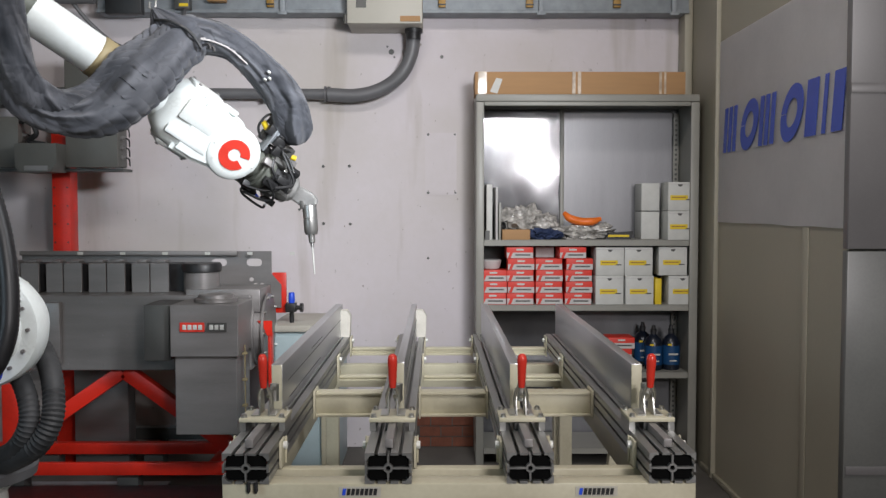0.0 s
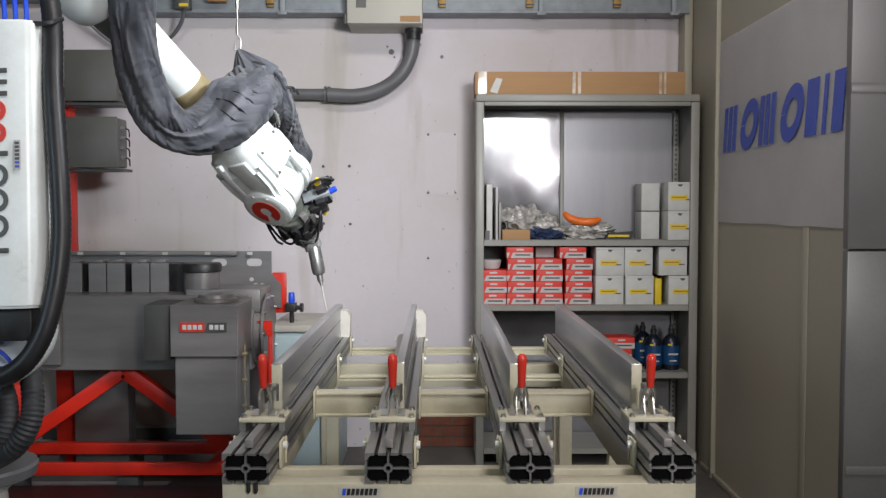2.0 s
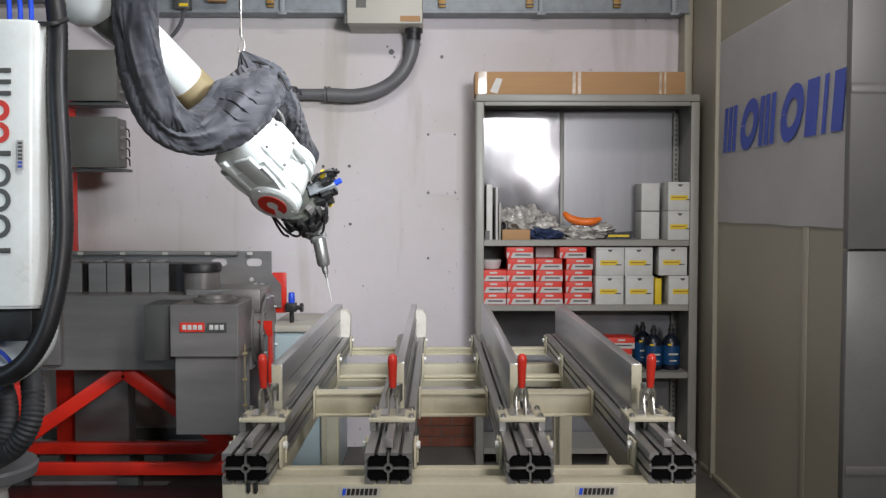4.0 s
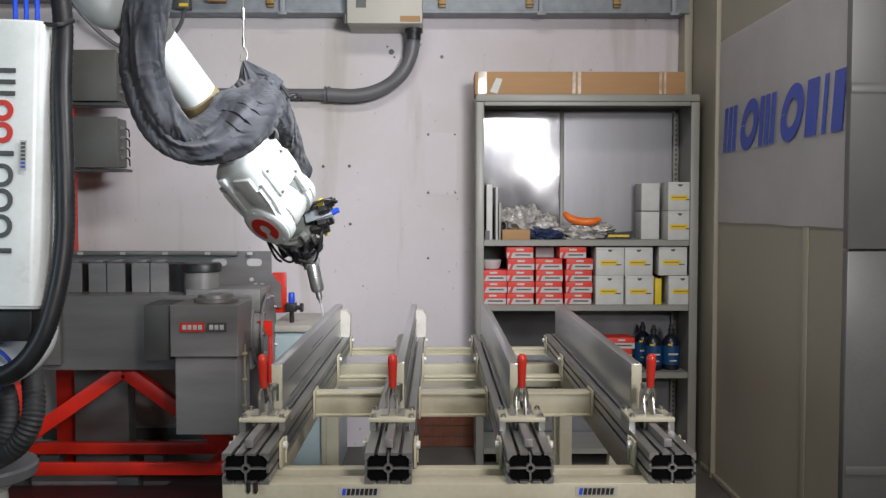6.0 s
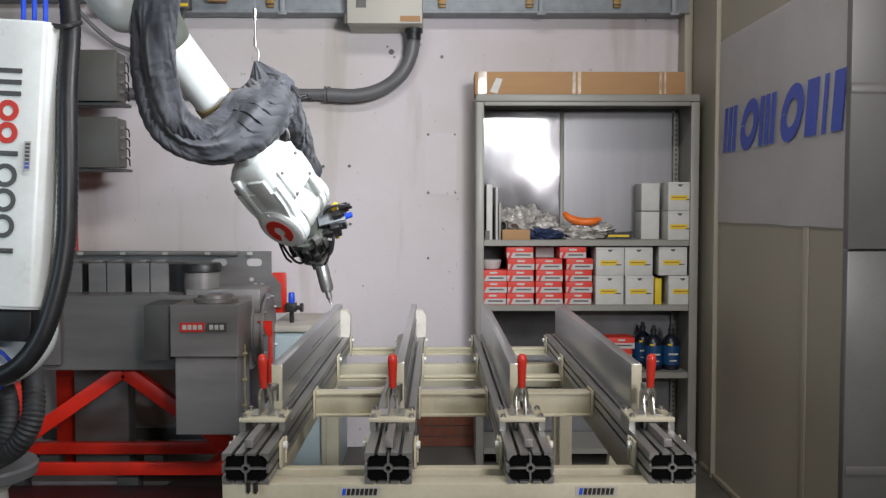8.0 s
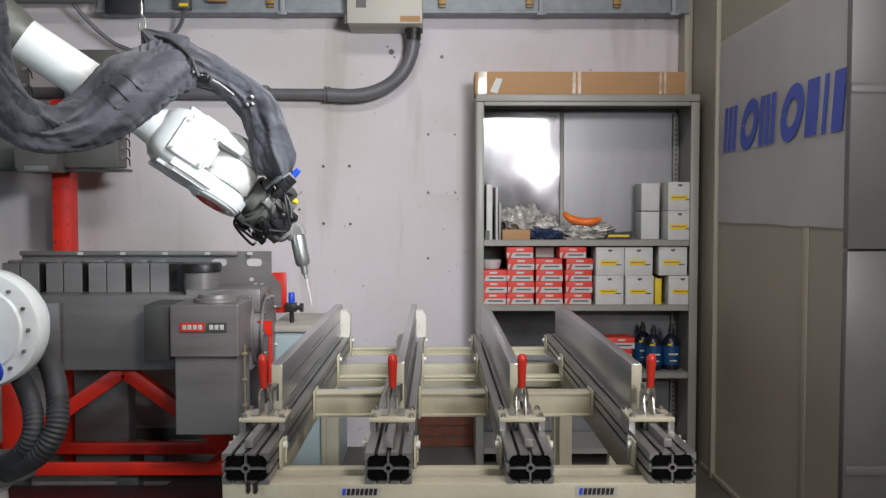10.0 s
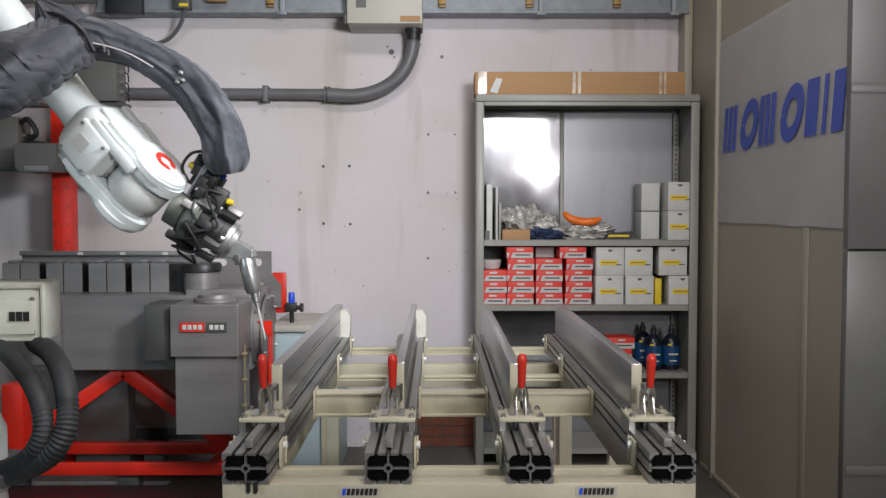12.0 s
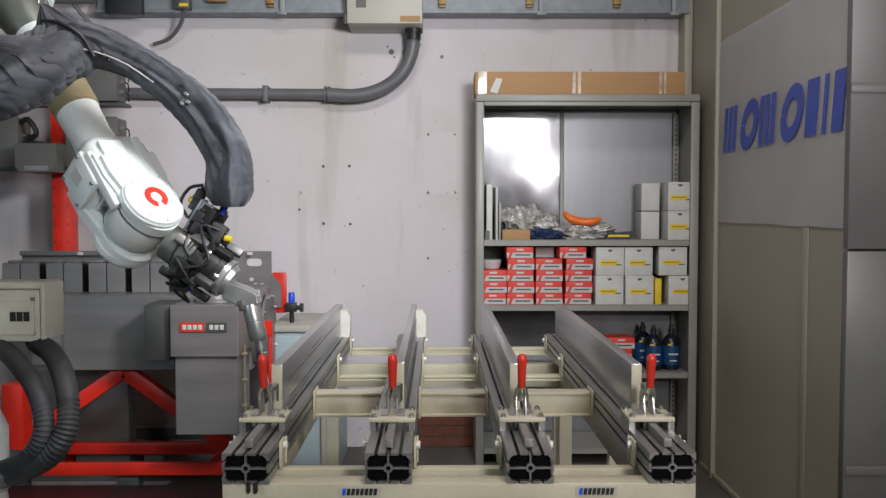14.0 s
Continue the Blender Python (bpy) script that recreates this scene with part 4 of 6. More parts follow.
alone("corrugated_conduit", tube(bmesh.new(), ((-0.13, 4.97, 2.40), (-0.145, 4.98, 2.28), (-0.205, 4.99, 2.165), (-0.32, 5.0, 2.085), (-0.46, 5.0, 2.05), (-0.62, 5.0, 2.055)), 0.04, 14, 22, 0.035), CONDUIT, (-0.4, 5.0, 2.0), "thick grey corrugated conduit bending along the wall", "conduit")
t = thing("rigid_conduit", -1.3, 5.0, 2.03, "straight grey rigid conduit clipped to the wall", "conduit")
part("pipe", cyl(bmesh.new(), (-0.60, 5.01, 2.058), (-2.6, 5.01, 2.068), 0.031), CONDUIT, t)
for x in (-0.61, -0.63):
    part("coupling", cyl(bmesh.new(), (x, 5.01, 2.058), (x - 0.012, 5.01, 2.058), 0.044), CONDUIT, t)
for x in (-0.975, -1.9):
    part("clip", boxes((x - 0.014, x + 0.014, 4.972, 5.075, 2.015, 2.105), bevel=0.004), CONDUIT, t)
alone("hanging_cable", tube(bmesh.new(), ((-1.40, 4.9, 2.52), (-1.44, 4.95, 2.44), (-1.52, 5.0, 2.37), (-1.62, 5.04, 2.345)), 0.011, 8, 6), CONDUIT, (-1.5, 5.0, 2.34), "thin grey cable hanging from the tray", "cable")
alone("looped_cable", tube(bmesh.new(), ((-2.07, 4.9, 2.62), (-1.975, 4.95, 2.475), (-1.845, 5.0, 2.35), (-1.72, 5.0, 2.29), (-1.70, 4.9, 2.2)), 0.012, 8, 6), CONDUIT, (-1.85, 5.0, 2.3), "grey cable drooping to the junction box", "cable")
alone("wall_plate", boxes((-0.068, 0.115, WALL_Y - 0.004, WALL_Y - 0.0005, 1.485, 1.845)), PLASTER, (0.02, WALL_Y, 1.485), "painted over cover plate on the wall", "plate")
for k, (x, z, r) in enumerate(((-0.66, 1.65, 0.009), (-0.508, 1.652, 0.009), (-0.66, 1.318, 0.009), (-0.505, 1.315, 0.009), (-0.262, 2.31, 0.016), (-0.05, 1.835, 0.008), (0.105, 1.835, 0.006), (-0.05, 1.497, 0.008), (0.108, 1.497, 0.006), (0.03, 2.282, 0.01), (-0.05, 1.115, 0.007), (-0.80, 1.4, 0.007), (-0.285, 2.34, 0.006), (-0.245, 2.28, 0.006))):
    alone("wall_hole", cyl(bmesh.new(), (x, WALL_Y - 0.001, z), (x, WALL_Y - 0.006, z), r, seg=10), STEEL_DARK, (x, WALL_Y, z), "small dark drilled hole with plug", "hole", "wall holes")

t = thing("wall_banner", WALL_X, 3.6, 1.33, "white vinyl banner with blue block lettering on the partition", "banner")
bm = bmesh.new()
n = 40
lo, hi = [], []
for i in range(n + 1):
    y = 3.06 + (4.47 - 3.06) * i / n
    w = 0.006 + 0.003 * noise.noise(Vector((y * 5, 0, 0)))
    lo.append(bm.verts.new((WALL_X - w, y, 1.335 + 0.01 * noise.noise(Vector((y * 3, 4, 0))))))
    hi.append(bm.verts.new((WALL_X - w, y, 2.25)))
for i in range(n):
    bm.faces.new((lo[i], lo[i + 1], hi[i + 1], hi[i]))
bmesh.ops.solidify(bm, geom=bm.faces, thickness=0.0015)
part("sheet", bm, BANNER, t)
for y0, y1, kind in ((4.375, 4.13, 0), (4.12, 3.91, 1), (3.90, 3.655, 0), (3.64, 3.43, 1), (3.41, 3.28, 2), (3.26, 3.20, 2), (3.18, 3.065, 2)):
    z0, z1, s = 1.682, 1.90, 0.05
    bm = bmesh.new()
    if kind == 1:
        c, turn = (y0 + y1) / 2, [radians(1 + 358 * k / 36) for k in range(37)]
        prism(bm, [(c + 0.106 * r * math.cos(q) - 0.04 * r * math.sin(q), (z0 + z1) / 2 + 0.115 * r * math.sin(q)) for r, qs in ((1, turn), (0.5, turn[::-1])) for q in qs], "x", WALL_X - 0.013, WALL_X - 0.0105)
    elif kind == 0:
        w = (y1 + s - y0) / 3
        for q in (0, 1, 2):
            a = y0 + q * w
            prism(bm, ((a, z0), (a + w * 0.62, z0), (a + w * 0.62 - s * 0.6, z1), (a - s * 0.6, z1)), "x", WALL_X - 0.013, WALL_X - 0.0105)
    else:
        prism(bm, ((y0, z0), (y1 + s * 0.6, z0), (y1, z1), (y0 - s * 0.6, z1)), "x", WALL_X - 0.013, WALL_X - 0.0105)
    part("blue_block", bm, BLUE_PRINT, t, "blue printed block", rounded=False)
for y0, y1, w in ((3.37, 3.43, 0.005), (4.46, 4.5, 0.025)):
    alone("panel_joint", boxes((WALL_X - w, WALL_X - 0.0005, y0, y1, 0, 1.33 if y0 < 4.4 else 4.29), bevel=0.003), PANEL, (WALL_X, y0, 0), "folded vertical joint of the partition", "joint", kind="structure")
structure("corner_post", boxes((WALL_X - 0.05, WALL_X - 0.002, 4.95, WALL_Y - 0.001, 0, 4.29), bevel=0.008), PANEL, "olive grey corner post of the partition")
structure("baseboard", boxes((WALL_X - 0.02, WALL_X - 0.001, 3.06, 4.67, 0, 0.03), bevel=0.004), PANEL, "olive grey floor rail of the partition")
# exposed bricks low on the wall
w = thing("brick_patch", 0.04, WALL_Y, 0, "low patch of exposed red brick masonry", "brickwork", kind="structure")
part("mortar", boxes((-0.165, 0.42, WALL_Y - 0.007, WALL_Y - 0.0005, 0.0, 0.2)), CONCRETE, w)
for r in range(3):
    for k in range(4):
        x = -0.16 + k * 0.127 + (0.06 if r % 2 else 0)
        part("brick", boxes((x, x + 0.12, WALL_Y - 0.012, WALL_Y - 0.001, 0.005 + r * 0.062, 0.06 + r * 0.062)), BRICK, w)

# the glass door that stands proud of the partition's end, its reflections painted flat
t = thing("sliding_door", 1.9, 3.02, 0, "smooth grey glass door beside the partition, averaged reflections as its colour", "door")
part("upper_panel", boxes((1.424, 2.4, 3.0, 3.04, 1.262, 4.2), bevel=0.004), DOOR_UPPER, t)
part("lower_panel", boxes((1.424, 2.4, 3.0, 3.04, 0.035, 1.256), bevel=0.004), DOOR_LOWER, t, "bluish grey lower panel")
part("cross_rail", boxes((1.424, 2.4, 2.995, 2.9995, 1.80, 1.835), bevel=0.001), DOOR_UPPER, t)
part("kick_strip", boxes((1.43, 2.4, 2.994, 2.9995, 0.47, 0.5), bevel=0.001), DOOR_UPPER, t)
part("bottom_rail", boxes((1.424, 2.4, 2.99, 3.05, 0.0, 0.034), bevel=0.004), PANEL, t)


# ---- robot ----
BX, BY = -1.41, 2.75
ROBOT = thing("robot_arm", BX, BY, 0, "white six axis industrial robot with a grey hose sleeve", "robot")


def rpart(name, bm, material, parent=None, label=""):
    """A part built in its own space."""
    me = bpy.data.meshes.new(name)
    bm.to_mesh(me)
    bm.free()
    smooth(me)
    me.materials.append(material)
    ob = new(name, me)
    ob.parent = parent or ROBOT
    if label:
        ob["label"] = label
    return ob


def robot_base():
    b = rpart("base", lathe(bmesh.new(), (-0.05, 0, 0), (-0.05, 0, 1), [(0, 0), (0, 0.22), (0.03, 0.22), (0.04, 0.12), (0.50, 0.08), (0.52, 0.1), (0.53, 0.1), (0.53, 0)], 40), CASTING, None, "pale grey cast pedestal")
    rpart("flange", lathe(bmesh.new(), (-0.05, 0, 0.53), (-0.05, 0, 1), [(0, 0), (0, 0.12), (0.02, 0.168), (0.05, 0.174), (0.06, 0.168), (0.06, 0)], 48), CONDUIT, b, "round grey flange")


def turret():
    t = rpart("turret", lathe(bmesh.new(), (-0.06, 0, 0.596), (-0.06, 0, 2), [(0, 0), (0, 0.06), (0.1, 0.06), (0.16, 0.035), (0.5, 0.035), (0.51, 0)], 32), ROBOT_WHITE)
    c = (0.07, -0.13, 1.05)
    rpart("gearbox_cover", lathe(bmesh.new(), c, (c[0], -1, c[2]), [(-0.06, 0), (-0.06, 0.14), (0, 0.15), (0.01, 0.166), (0.03, 0.175), (0.085, 0.175), (0.1, 0.168), (0.102, 0.16), (0.102, 0.125), (0.112, 0.12), (0.115, 0.06), (0.105, 0.055), (0.105, 0)], 56), ROBOT_WHITE, t)
    for k in range(14):
        a = k * math.pi / 7
        p = (c[0] + 0.143 * math.cos(a), -0.231, c[2] + 0.143 * math.sin(a))
        rpart("cover_bolt", cyl(bmesh.new(), p, (p[0], -0.24, p[2]), 0.006, seg=8), STEEL, t)
    turn = Matrix.Rotation(radians(47), 4, "Z")
    bm = bmesh.new()
    box(bm, -0.2, 0.128, 0.06, 0.2, 0.97, 1.14, 0.012, turn)
    box(bm, -0.18, 0.11, 0.05, 0.062, 0.995, 1.105, 0.004, turn)
    box(bm, 0.13, 0.145, 0.052, 0.2, 0.975, 1.16, 0.004, turn)
    box(bm, -0.2, 0.14, 0.065, 0.2, 1.141, 1.165, 0.01, turn)
    rpart("motor_housing", bm, MOTOR_CREAM, t, "boxy cream motor housing")
    for k in range(3):
        bm = bmesh.new()
        box(bm, 0.035 + k * 0.022, 0.053 + k * 0.022, 0.046, 0.0495, 1.04, 1.07, 0, turn)
        rpart("print_bar", bm, BLACK, t)
    for x, z in ((0.105, 1.0), (0.105, 1.11), (-0.16, 1.0)):
        bm = bmesh.new()
        box(bm, x - 0.007, x + 0.007, 0.054, 0.0595, z - 0.007, z + 0.007, 0.002, turn)
        rpart("screw", bm, STEEL, t)
    for k in range(5):
        rpart("blue_cable", tube(bmesh.new(), ((-0.02, -0.24, 1.03 - k * 0.03), (0.12 - k * 0.02, -0.3, 1.0 - k * 0.03), (0.15 - k * 0.025, -0.28, 0.92 - k * 0.02), (0.02, -0.24, 0.84 - k * 0.01)), 0.006, 8, 8), BLUE, t, "thin blue cable")
    return t


def low_hose(pts, rad):
    return rpart("corrugated_hose", tube(bmesh.new(), pts, rad, 16, 12, 0.10), HOSE_RUBBER, None, "thick black corrugated hose")


def lower_arm():
    """Origin at the lower edge of the cover; local x runs up along that edge, y faces the front, z points away from the arm."""
    bm = bmesh.new()
    prism(bm, ((0.02, 0.0), (0.045, -0.008), (0.06, -0.03), (0.066, -0.1), (0.066, -0.34), (-0.1, -0.34), (-0.1, 0.0)), "x", 0.0, 0.785)
    bmesh.ops.bevel(bm, geom=[e for e in bm.edges if abs(e.verts[0].co.x - e.verts[1].co.x) < 1e-6], offset=0.008, segments=2, affect="EDGES")
    t = rpart("lower_arm", bm, ROBOT_WHITE, None, "white lower arm cover with block lettering")
    for a, b in ((0.15, 0.164), (0.412, 0.426), (0.575, 0.588), (0.606, 0.619), (0.637, 0.65)):
        rpart("print_bar", boxes((a, b, 0.0665, 0.068, -0.135, -0.072), bevel=0.0006), STEEL_DARK, t, "dark grey print bar")
    for a in (0.223, 0.293, 0.360):
        bm = bmesh.new()
        turn = [radians(1 + 358 * k / 32) for k in range(33)]
        prism(bm, [(a + r * math.cos(c), -0.104 + r * math.sin(c)) for r, cs in ((0.032, turn), (0.019, turn[::-1])) for c in cs], "y", 0.0665, 0.068)
        rpart("print_ring", bm, STEEL_DARK, t, "dark grey printed ring")
    for a in (0.44, 0.50):
        bm = bmesh.new()
        turn = [radians(1 + 358 * k / 32) for k in range(33)]
        prism(bm, [(a + 0.035 + r * math.cos(c), -0.105 + r * math.sin(c)) for r, cs in ((0.029, turn), (0.014, turn[::-1])) for c in cs], "y", 0.0665, 0.068)
        rpart("print_ring", bm, BOX_RED, t, "red printed ring")
    st = rpart("sticker", boxes((0.375, 0.455, 0.0665, 0.068, -0.056, -0.038)), GREY_PRINT, t, "small pale name sticker")
    for k in range(7):
        rpart("print_bar", boxes((0.38 + k * 0.0105, 0.387 + k * 0.0105, 0.0682, 0.0688, -0.053, -0.041)), BLUE_PRINT if k < 2 else STEEL_DARK, st)
    rpart("hose", tube(bmesh.new(), ((1.0, -0.03, -0.02), (0.8, 0.0, 0.022), (0.6, 0.02, 0.032), (0.35, 0.03, 0.05), (0.18, 0.03, 0.052), (0.03, 0.04, 0.035), (-0.09, 0.05, 0.0), (-0.17, 0.05, -0.07), (-0.21, 0.03, -0.2)), 0.028, 14, 20, 0.06), RUBBER, t, "long black corrugated hose")
    rpart("hinge_block", boxes((-0.09, -0.002, -0.08, 0.03, -0.3, -0.03), bevel=0.01), BLACK, t)
    rpart("clamp_strap", tube(bmesh.new(), ((0.78, 0.03, -0.02), (0.775, 0.045, 0.03), (0.8, 0.0, 0.05)), 0.007, 8, 6), BLACK, t)
    for k in range(3):
        rpart("blue_cable", tube(bmesh.new(), ((0.76, 0.0, -0.05 - k * 0.03), (0.82, 0.02, -0.04 - k * 0.03), (0.95, 0.0, -0.06 - k * 0.03)), 0.007, 8, 6), BLUE, t)
    return t


def hull(pieces):
    """Rounded sections (x, centre y, centre z, half y, half z) skinned along x."""
    bm = bmesh.new()
    last = None
    seg = 28
    for x, cy, cz, hy, hz in pieces:
        now = []
        for i in range(seg):
            a = 2 * math.pi * i / seg
            c, s = math.cos(a), math.sin(a)
            p = 0.45
            now.append(bm.verts.new((x, cy + hy * math.copysign(abs(c) ** p, c), cz + hz * math.copysign(abs(s) ** p, s))))
        if last:
            for i in range(seg):
                bm.faces.new((last[i], last[(i + 1) % seg], now[(i + 1) % seg], now[i]))
        else:
            bm.faces.new(list(reversed(now)))
        last = now
    bm.faces.new(last)
    return bm


def forearm():
    """Origin at the rear of the wrist housing, x along the arm, y along the wrist's pivot."""
    t = rpart("forearm", hull([(-0.05, 0, 0, 0.07, 0.075), (-0.03, 0, 0, 0.10, 0.10), (0.0, 0, 0.0, 0.115, 0.125), (0.06, 0.0, 0.0, 0.122, 0.128), (0.10, 0, 0.0, 0.122, 0.125), (0.125, 0, 0, 0.112, 0.115), (0.14, 0, 0, 0.09, 0.10)]), ROBOT_WHITE, None, "white cast wrist housing")
    rpart("arm_tube", lathe(bmesh.new(), (-1.1, 0, 0), (0, 0, 0), [(0, 0), (0, 0.11), (0.03, 0.122), (0.36, 0.130), (0.405, 0.126), (0.44, 0.114), (0.455, 0.10), (0.455, 0.07), (0.60, 0.067), (0.9, 0.066), (1.0, 0.062), (1.06, 0.068)], 40), ROBOT_WHITE, t)
    rpart("elbow_cone", lathe(bmesh.new(), (-0.644, 0, 0), (0, 0, 0), [(0, 0.099), (0.03, 0.098), (0.09, 0.088), (0.13, 0.074), (0.14, 0.0675)], 40), FLANGE, t, "grey green cast elbow neck")
    rpart("tube_band", lathe(bmesh.new(), (-0.30, 0, 0), (0, 0, 0), [(0, 0.066), (0.005, 0.0705), (0.095, 0.0705), (0.10, 0.066)], 32), OCHRE, t, "dull ochre band")
    rpart("wrist_barrel", lathe(bmesh.new(), (0.23, -0.052, 0), (0.23, 1, 0), [(0, 0), (0, 0.082), (0.012, 0.09), (0.092, 0.09), (0.104, 0.082), (0.104, 0)], 32), CASTING, t, "grey cast wrist barrel between the fork arms")
    rpart("gap_cover", boxes((0.13, 0.152, -0.045, 0.045, -0.095, 0.095), bevel=0.006), CASTING, t)
    for z in (-0.075, -0.025, 0.025, 0.075):
        rpart("gap_bolt", cyl(bmesh.new(), (0.15, 0.03, z), (0.16, 0.03, z), 0.008, seg=8), STEEL, t)
    for s in (1, -1):
        bm = bmesh.new()
        arc = [(0.23 + 0.102 * math.cos(radians(q)), 0.102 * math.sin(radians(q))) for q in range(100, -101, -10)]
        prism(bm, [(0.04, -0.122), (0.04, 0.122), (0.12, 0.122)] + arc + [(0.12, -0.122)], "y", min(s * 0.056, s * 0.126), max(s * 0.056, s * 0.126))
        bmesh.ops.bevel(bm, geom=[e for e in bm.edges if abs(e.verts[0].co.y - e.verts[1].co.y) < 1e-6], offset=0.016, segments=4, affect="EDGES")
        rpart("fork_arm", bm, ROBOT_WHITE, t)
        d = rpart("pivot_cover", lathe(bmesh.new(), (0.23, s * 0.10, 0), (0.23, s * 1, 0), [(0, 0), (0, 0.096), (0.022, 0.096), (0.025, 0.0925), (0.033, 0.091), (0.039, 0.083), (0.042, 0.07), (0.043, 0)], 44), ROBOT_WHITE, t)
        bm = bmesh.new()
        r0, r1, n = (0.022, 0.055, 30) if s > 0 else (0.018, 0.036, 30)
        turn = [radians(25 + 320 * k / n) for k in range(n + 1)]
        prism(bm, [(0.23 + r * math.cos(c), r * math.sin(c)) for r, cs in ((r1, turn), (r0, turn[::-1])) for c in cs], "y", s * 0.1432, s * 0.1455)
        rpart("red_ring", bm, BOX_RED, t, "red open ring emblem")
        for k in range(8):
            a = k * math.pi / 4
            p = (0.23 + 0.08 * math.cos(a), s * 0.138, 0.08 * math.sin(a))
            rpart("cover_bolt", cyl(bmesh.new(), p, (p[0], s * 0.1425, p[2]), 0.005, seg=8), CASTING, t)
        rpart("side_cover", boxes((0.0, 0.13, min(s * 0.11, s * 0.128), max(s * 0.11, s * 0.128), -0.09, 0.0), bevel=0.006), ROBOT_WHITE, t)
        rpart("side_rib", boxes((-0.01, 0.15, min(s * 0.11, s * 0.13), max(s * 0.11, s * 0.13), 0.04, 0.075), bevel=0.006), ROBOT_WHITE, t)
    for s in (1, -1):
        z0, z1 = sorted((s * 0.115, s * 0.14))
        rpart("access_cover", boxes((0.0, 0.13, -0.075, 0.075, z0, z1), bevel=0.012), ROBOT_WHITE, t)
        rpart("motor_rib", boxes((0.02, 0.22, -0.1, -0.06, s * 0.118 - 0.012, s * 0.118 + 0.012), bevel=0.008), ROBOT_WHITE, t)
        rpart("cover_recess", boxes((0.03, 0.075, -0.03, 0.02, s * 0.1415 - 0.001, s * 0.1415 + 0.001)), PAPER_WHITE, t)
        for x in (0.015, 0.115):
            for y in (-0.06, 0.06):
                rpart("cover_bolt", cyl(bmesh.new(), (x, y, s * 0.139), (x, y, s * 0.146), 0.006, seg=8), STEEL, t)
    # the housing is slimmer across its pivot and over its height than its gear cover is round
    for ob in (t, *t.children):
        if not ob.name.startswith(("arm_tube", "tube_band")):
            tall = 1.0 if ob.name.startswith(("pivot_cover", "red_ring", "wrist_barrel")) else 0.87
            ob.data.transform(Matrix.Diagonal((1, 0.86, tall, 1)))
    return t


def wrist():
    """Origin at the pivot, x towards the tool flange; z leans away from the arm's hose."""
    t = rpart("wrist", lathe(bmesh.new(), (0.05, 0, 0), (1, 0, 0), [(0, 0), (0, 0.055), (0.045, 0.057), (0.05, 0.05), (0.054, 0.05), (0.054, 0.066), (0.062, 0.068), (0.064, 0.082), (0.088, 0.083), (0.09, 0.078), (0.1, 0.074), (0.1, 0)], 36), FLANGE, None, "grey green cast wrist flange")
    rpart("tool_changer", lathe(bmesh.new(), (0.152, 0, 0), (1, 0, 0), [(0, 0), (0, 0.07), (0.03, 0.072), (0.032, 0.06), (0.072, 0.058), (0.074, 0.062), (0.094, 0.062), (0.094, 0)], 24), BLACK, t, "black tool changer disc")
    rpart("tool_plate", lathe(bmesh.new(), (0.2465, 0, 0), (1, 0, 0), [(0, 0), (0, 0.060), (0.016, 0.060), (0.018, 0.05), (0.034, 0.044), (0.034, 0)], 32), MACHINED, t, "bright machined tool plate")
    for k in range(8):
        a = k * math.pi / 4
        v = rpart("socket_screw", lathe(bmesh.new(), (0.236, 0.052 * math.cos(a), 0.046 * math.sin(a)), (1, 0.052 * math.cos(a), 0.052 * math.sin(a)), [(0, 0), (0, 0.012), (0.012, 0.012), (0.014, 0.0105), (0.014, 0.006), (0.009, 0.0055), (0.009, 0)], 12), ZINC, t, "zinc socket screw")
    for k in range(6):
        a = k * math.pi / 3 + 0.3
        rpart("socket_screw", lathe(bmesh.new(), (0.185, 0.07 * math.cos(a), 0.07 * math.sin(a)), (0.185, math.cos(a), math.sin(a)), [(0, 0), (0, 0.008), (0.008, 0.008), (0.009, 0.005), (0.004, 0.004), (0.004, 0)], 10), ZINC, t, "zinc socket screw")
    for k in range(22):
        a = k * 0.66
        r = 0.075 + 0.012 * (k % 3)
        m = Matrix.Rotation(a, 4, "X") @ Matrix.Translation((0.09 + 0.036 * (k % 4), r - 0.010, 0))
        bm = bmesh.new()
        box(bm, -0.005, 0.04 + 0.01 * (k % 2), -0.008, 0.016, -0.013, 0.013, 0.003, m)
        rpart("connector", bm, (BLACK, STEEL_DARK, BLACK, BLACK, STEEL, BLACK, STEEL_DARK)[k % 7], t)
    for k in range(8):
        a = k * 0.8
        pts = [(0.15 + 0.045 * math.sin(1.7 * (a + j)) + 0.01 * (k % 3), (0.093 + 0.012 * (k % 3)) * math.cos(a + j * 0.42), (0.093 + 0.012 * (k % 3)) * math.sin(a + j * 0.42)) for j in range(5)]
        rpart("looped_cable", tube(bmesh.new(), pts, 0.0048, 8, 5), BLUE if k == 6 else BLACK, t)
    # bracket that carries the hose end
    rpart("valve_bracket", boxes((0.075, 0.083, -0.028, 0.028, 0.06, 0.165), (0.084, 0.12, -0.028, -0.022, 0.10, 0.165), bevel=0.002), GALV, t, "bent grey steel bracket")
    rpart("valve_block", boxes((0.09, 0.135, -0.03, 0.03, 0.10, 0.16), bevel=0.005), BLACK, t)
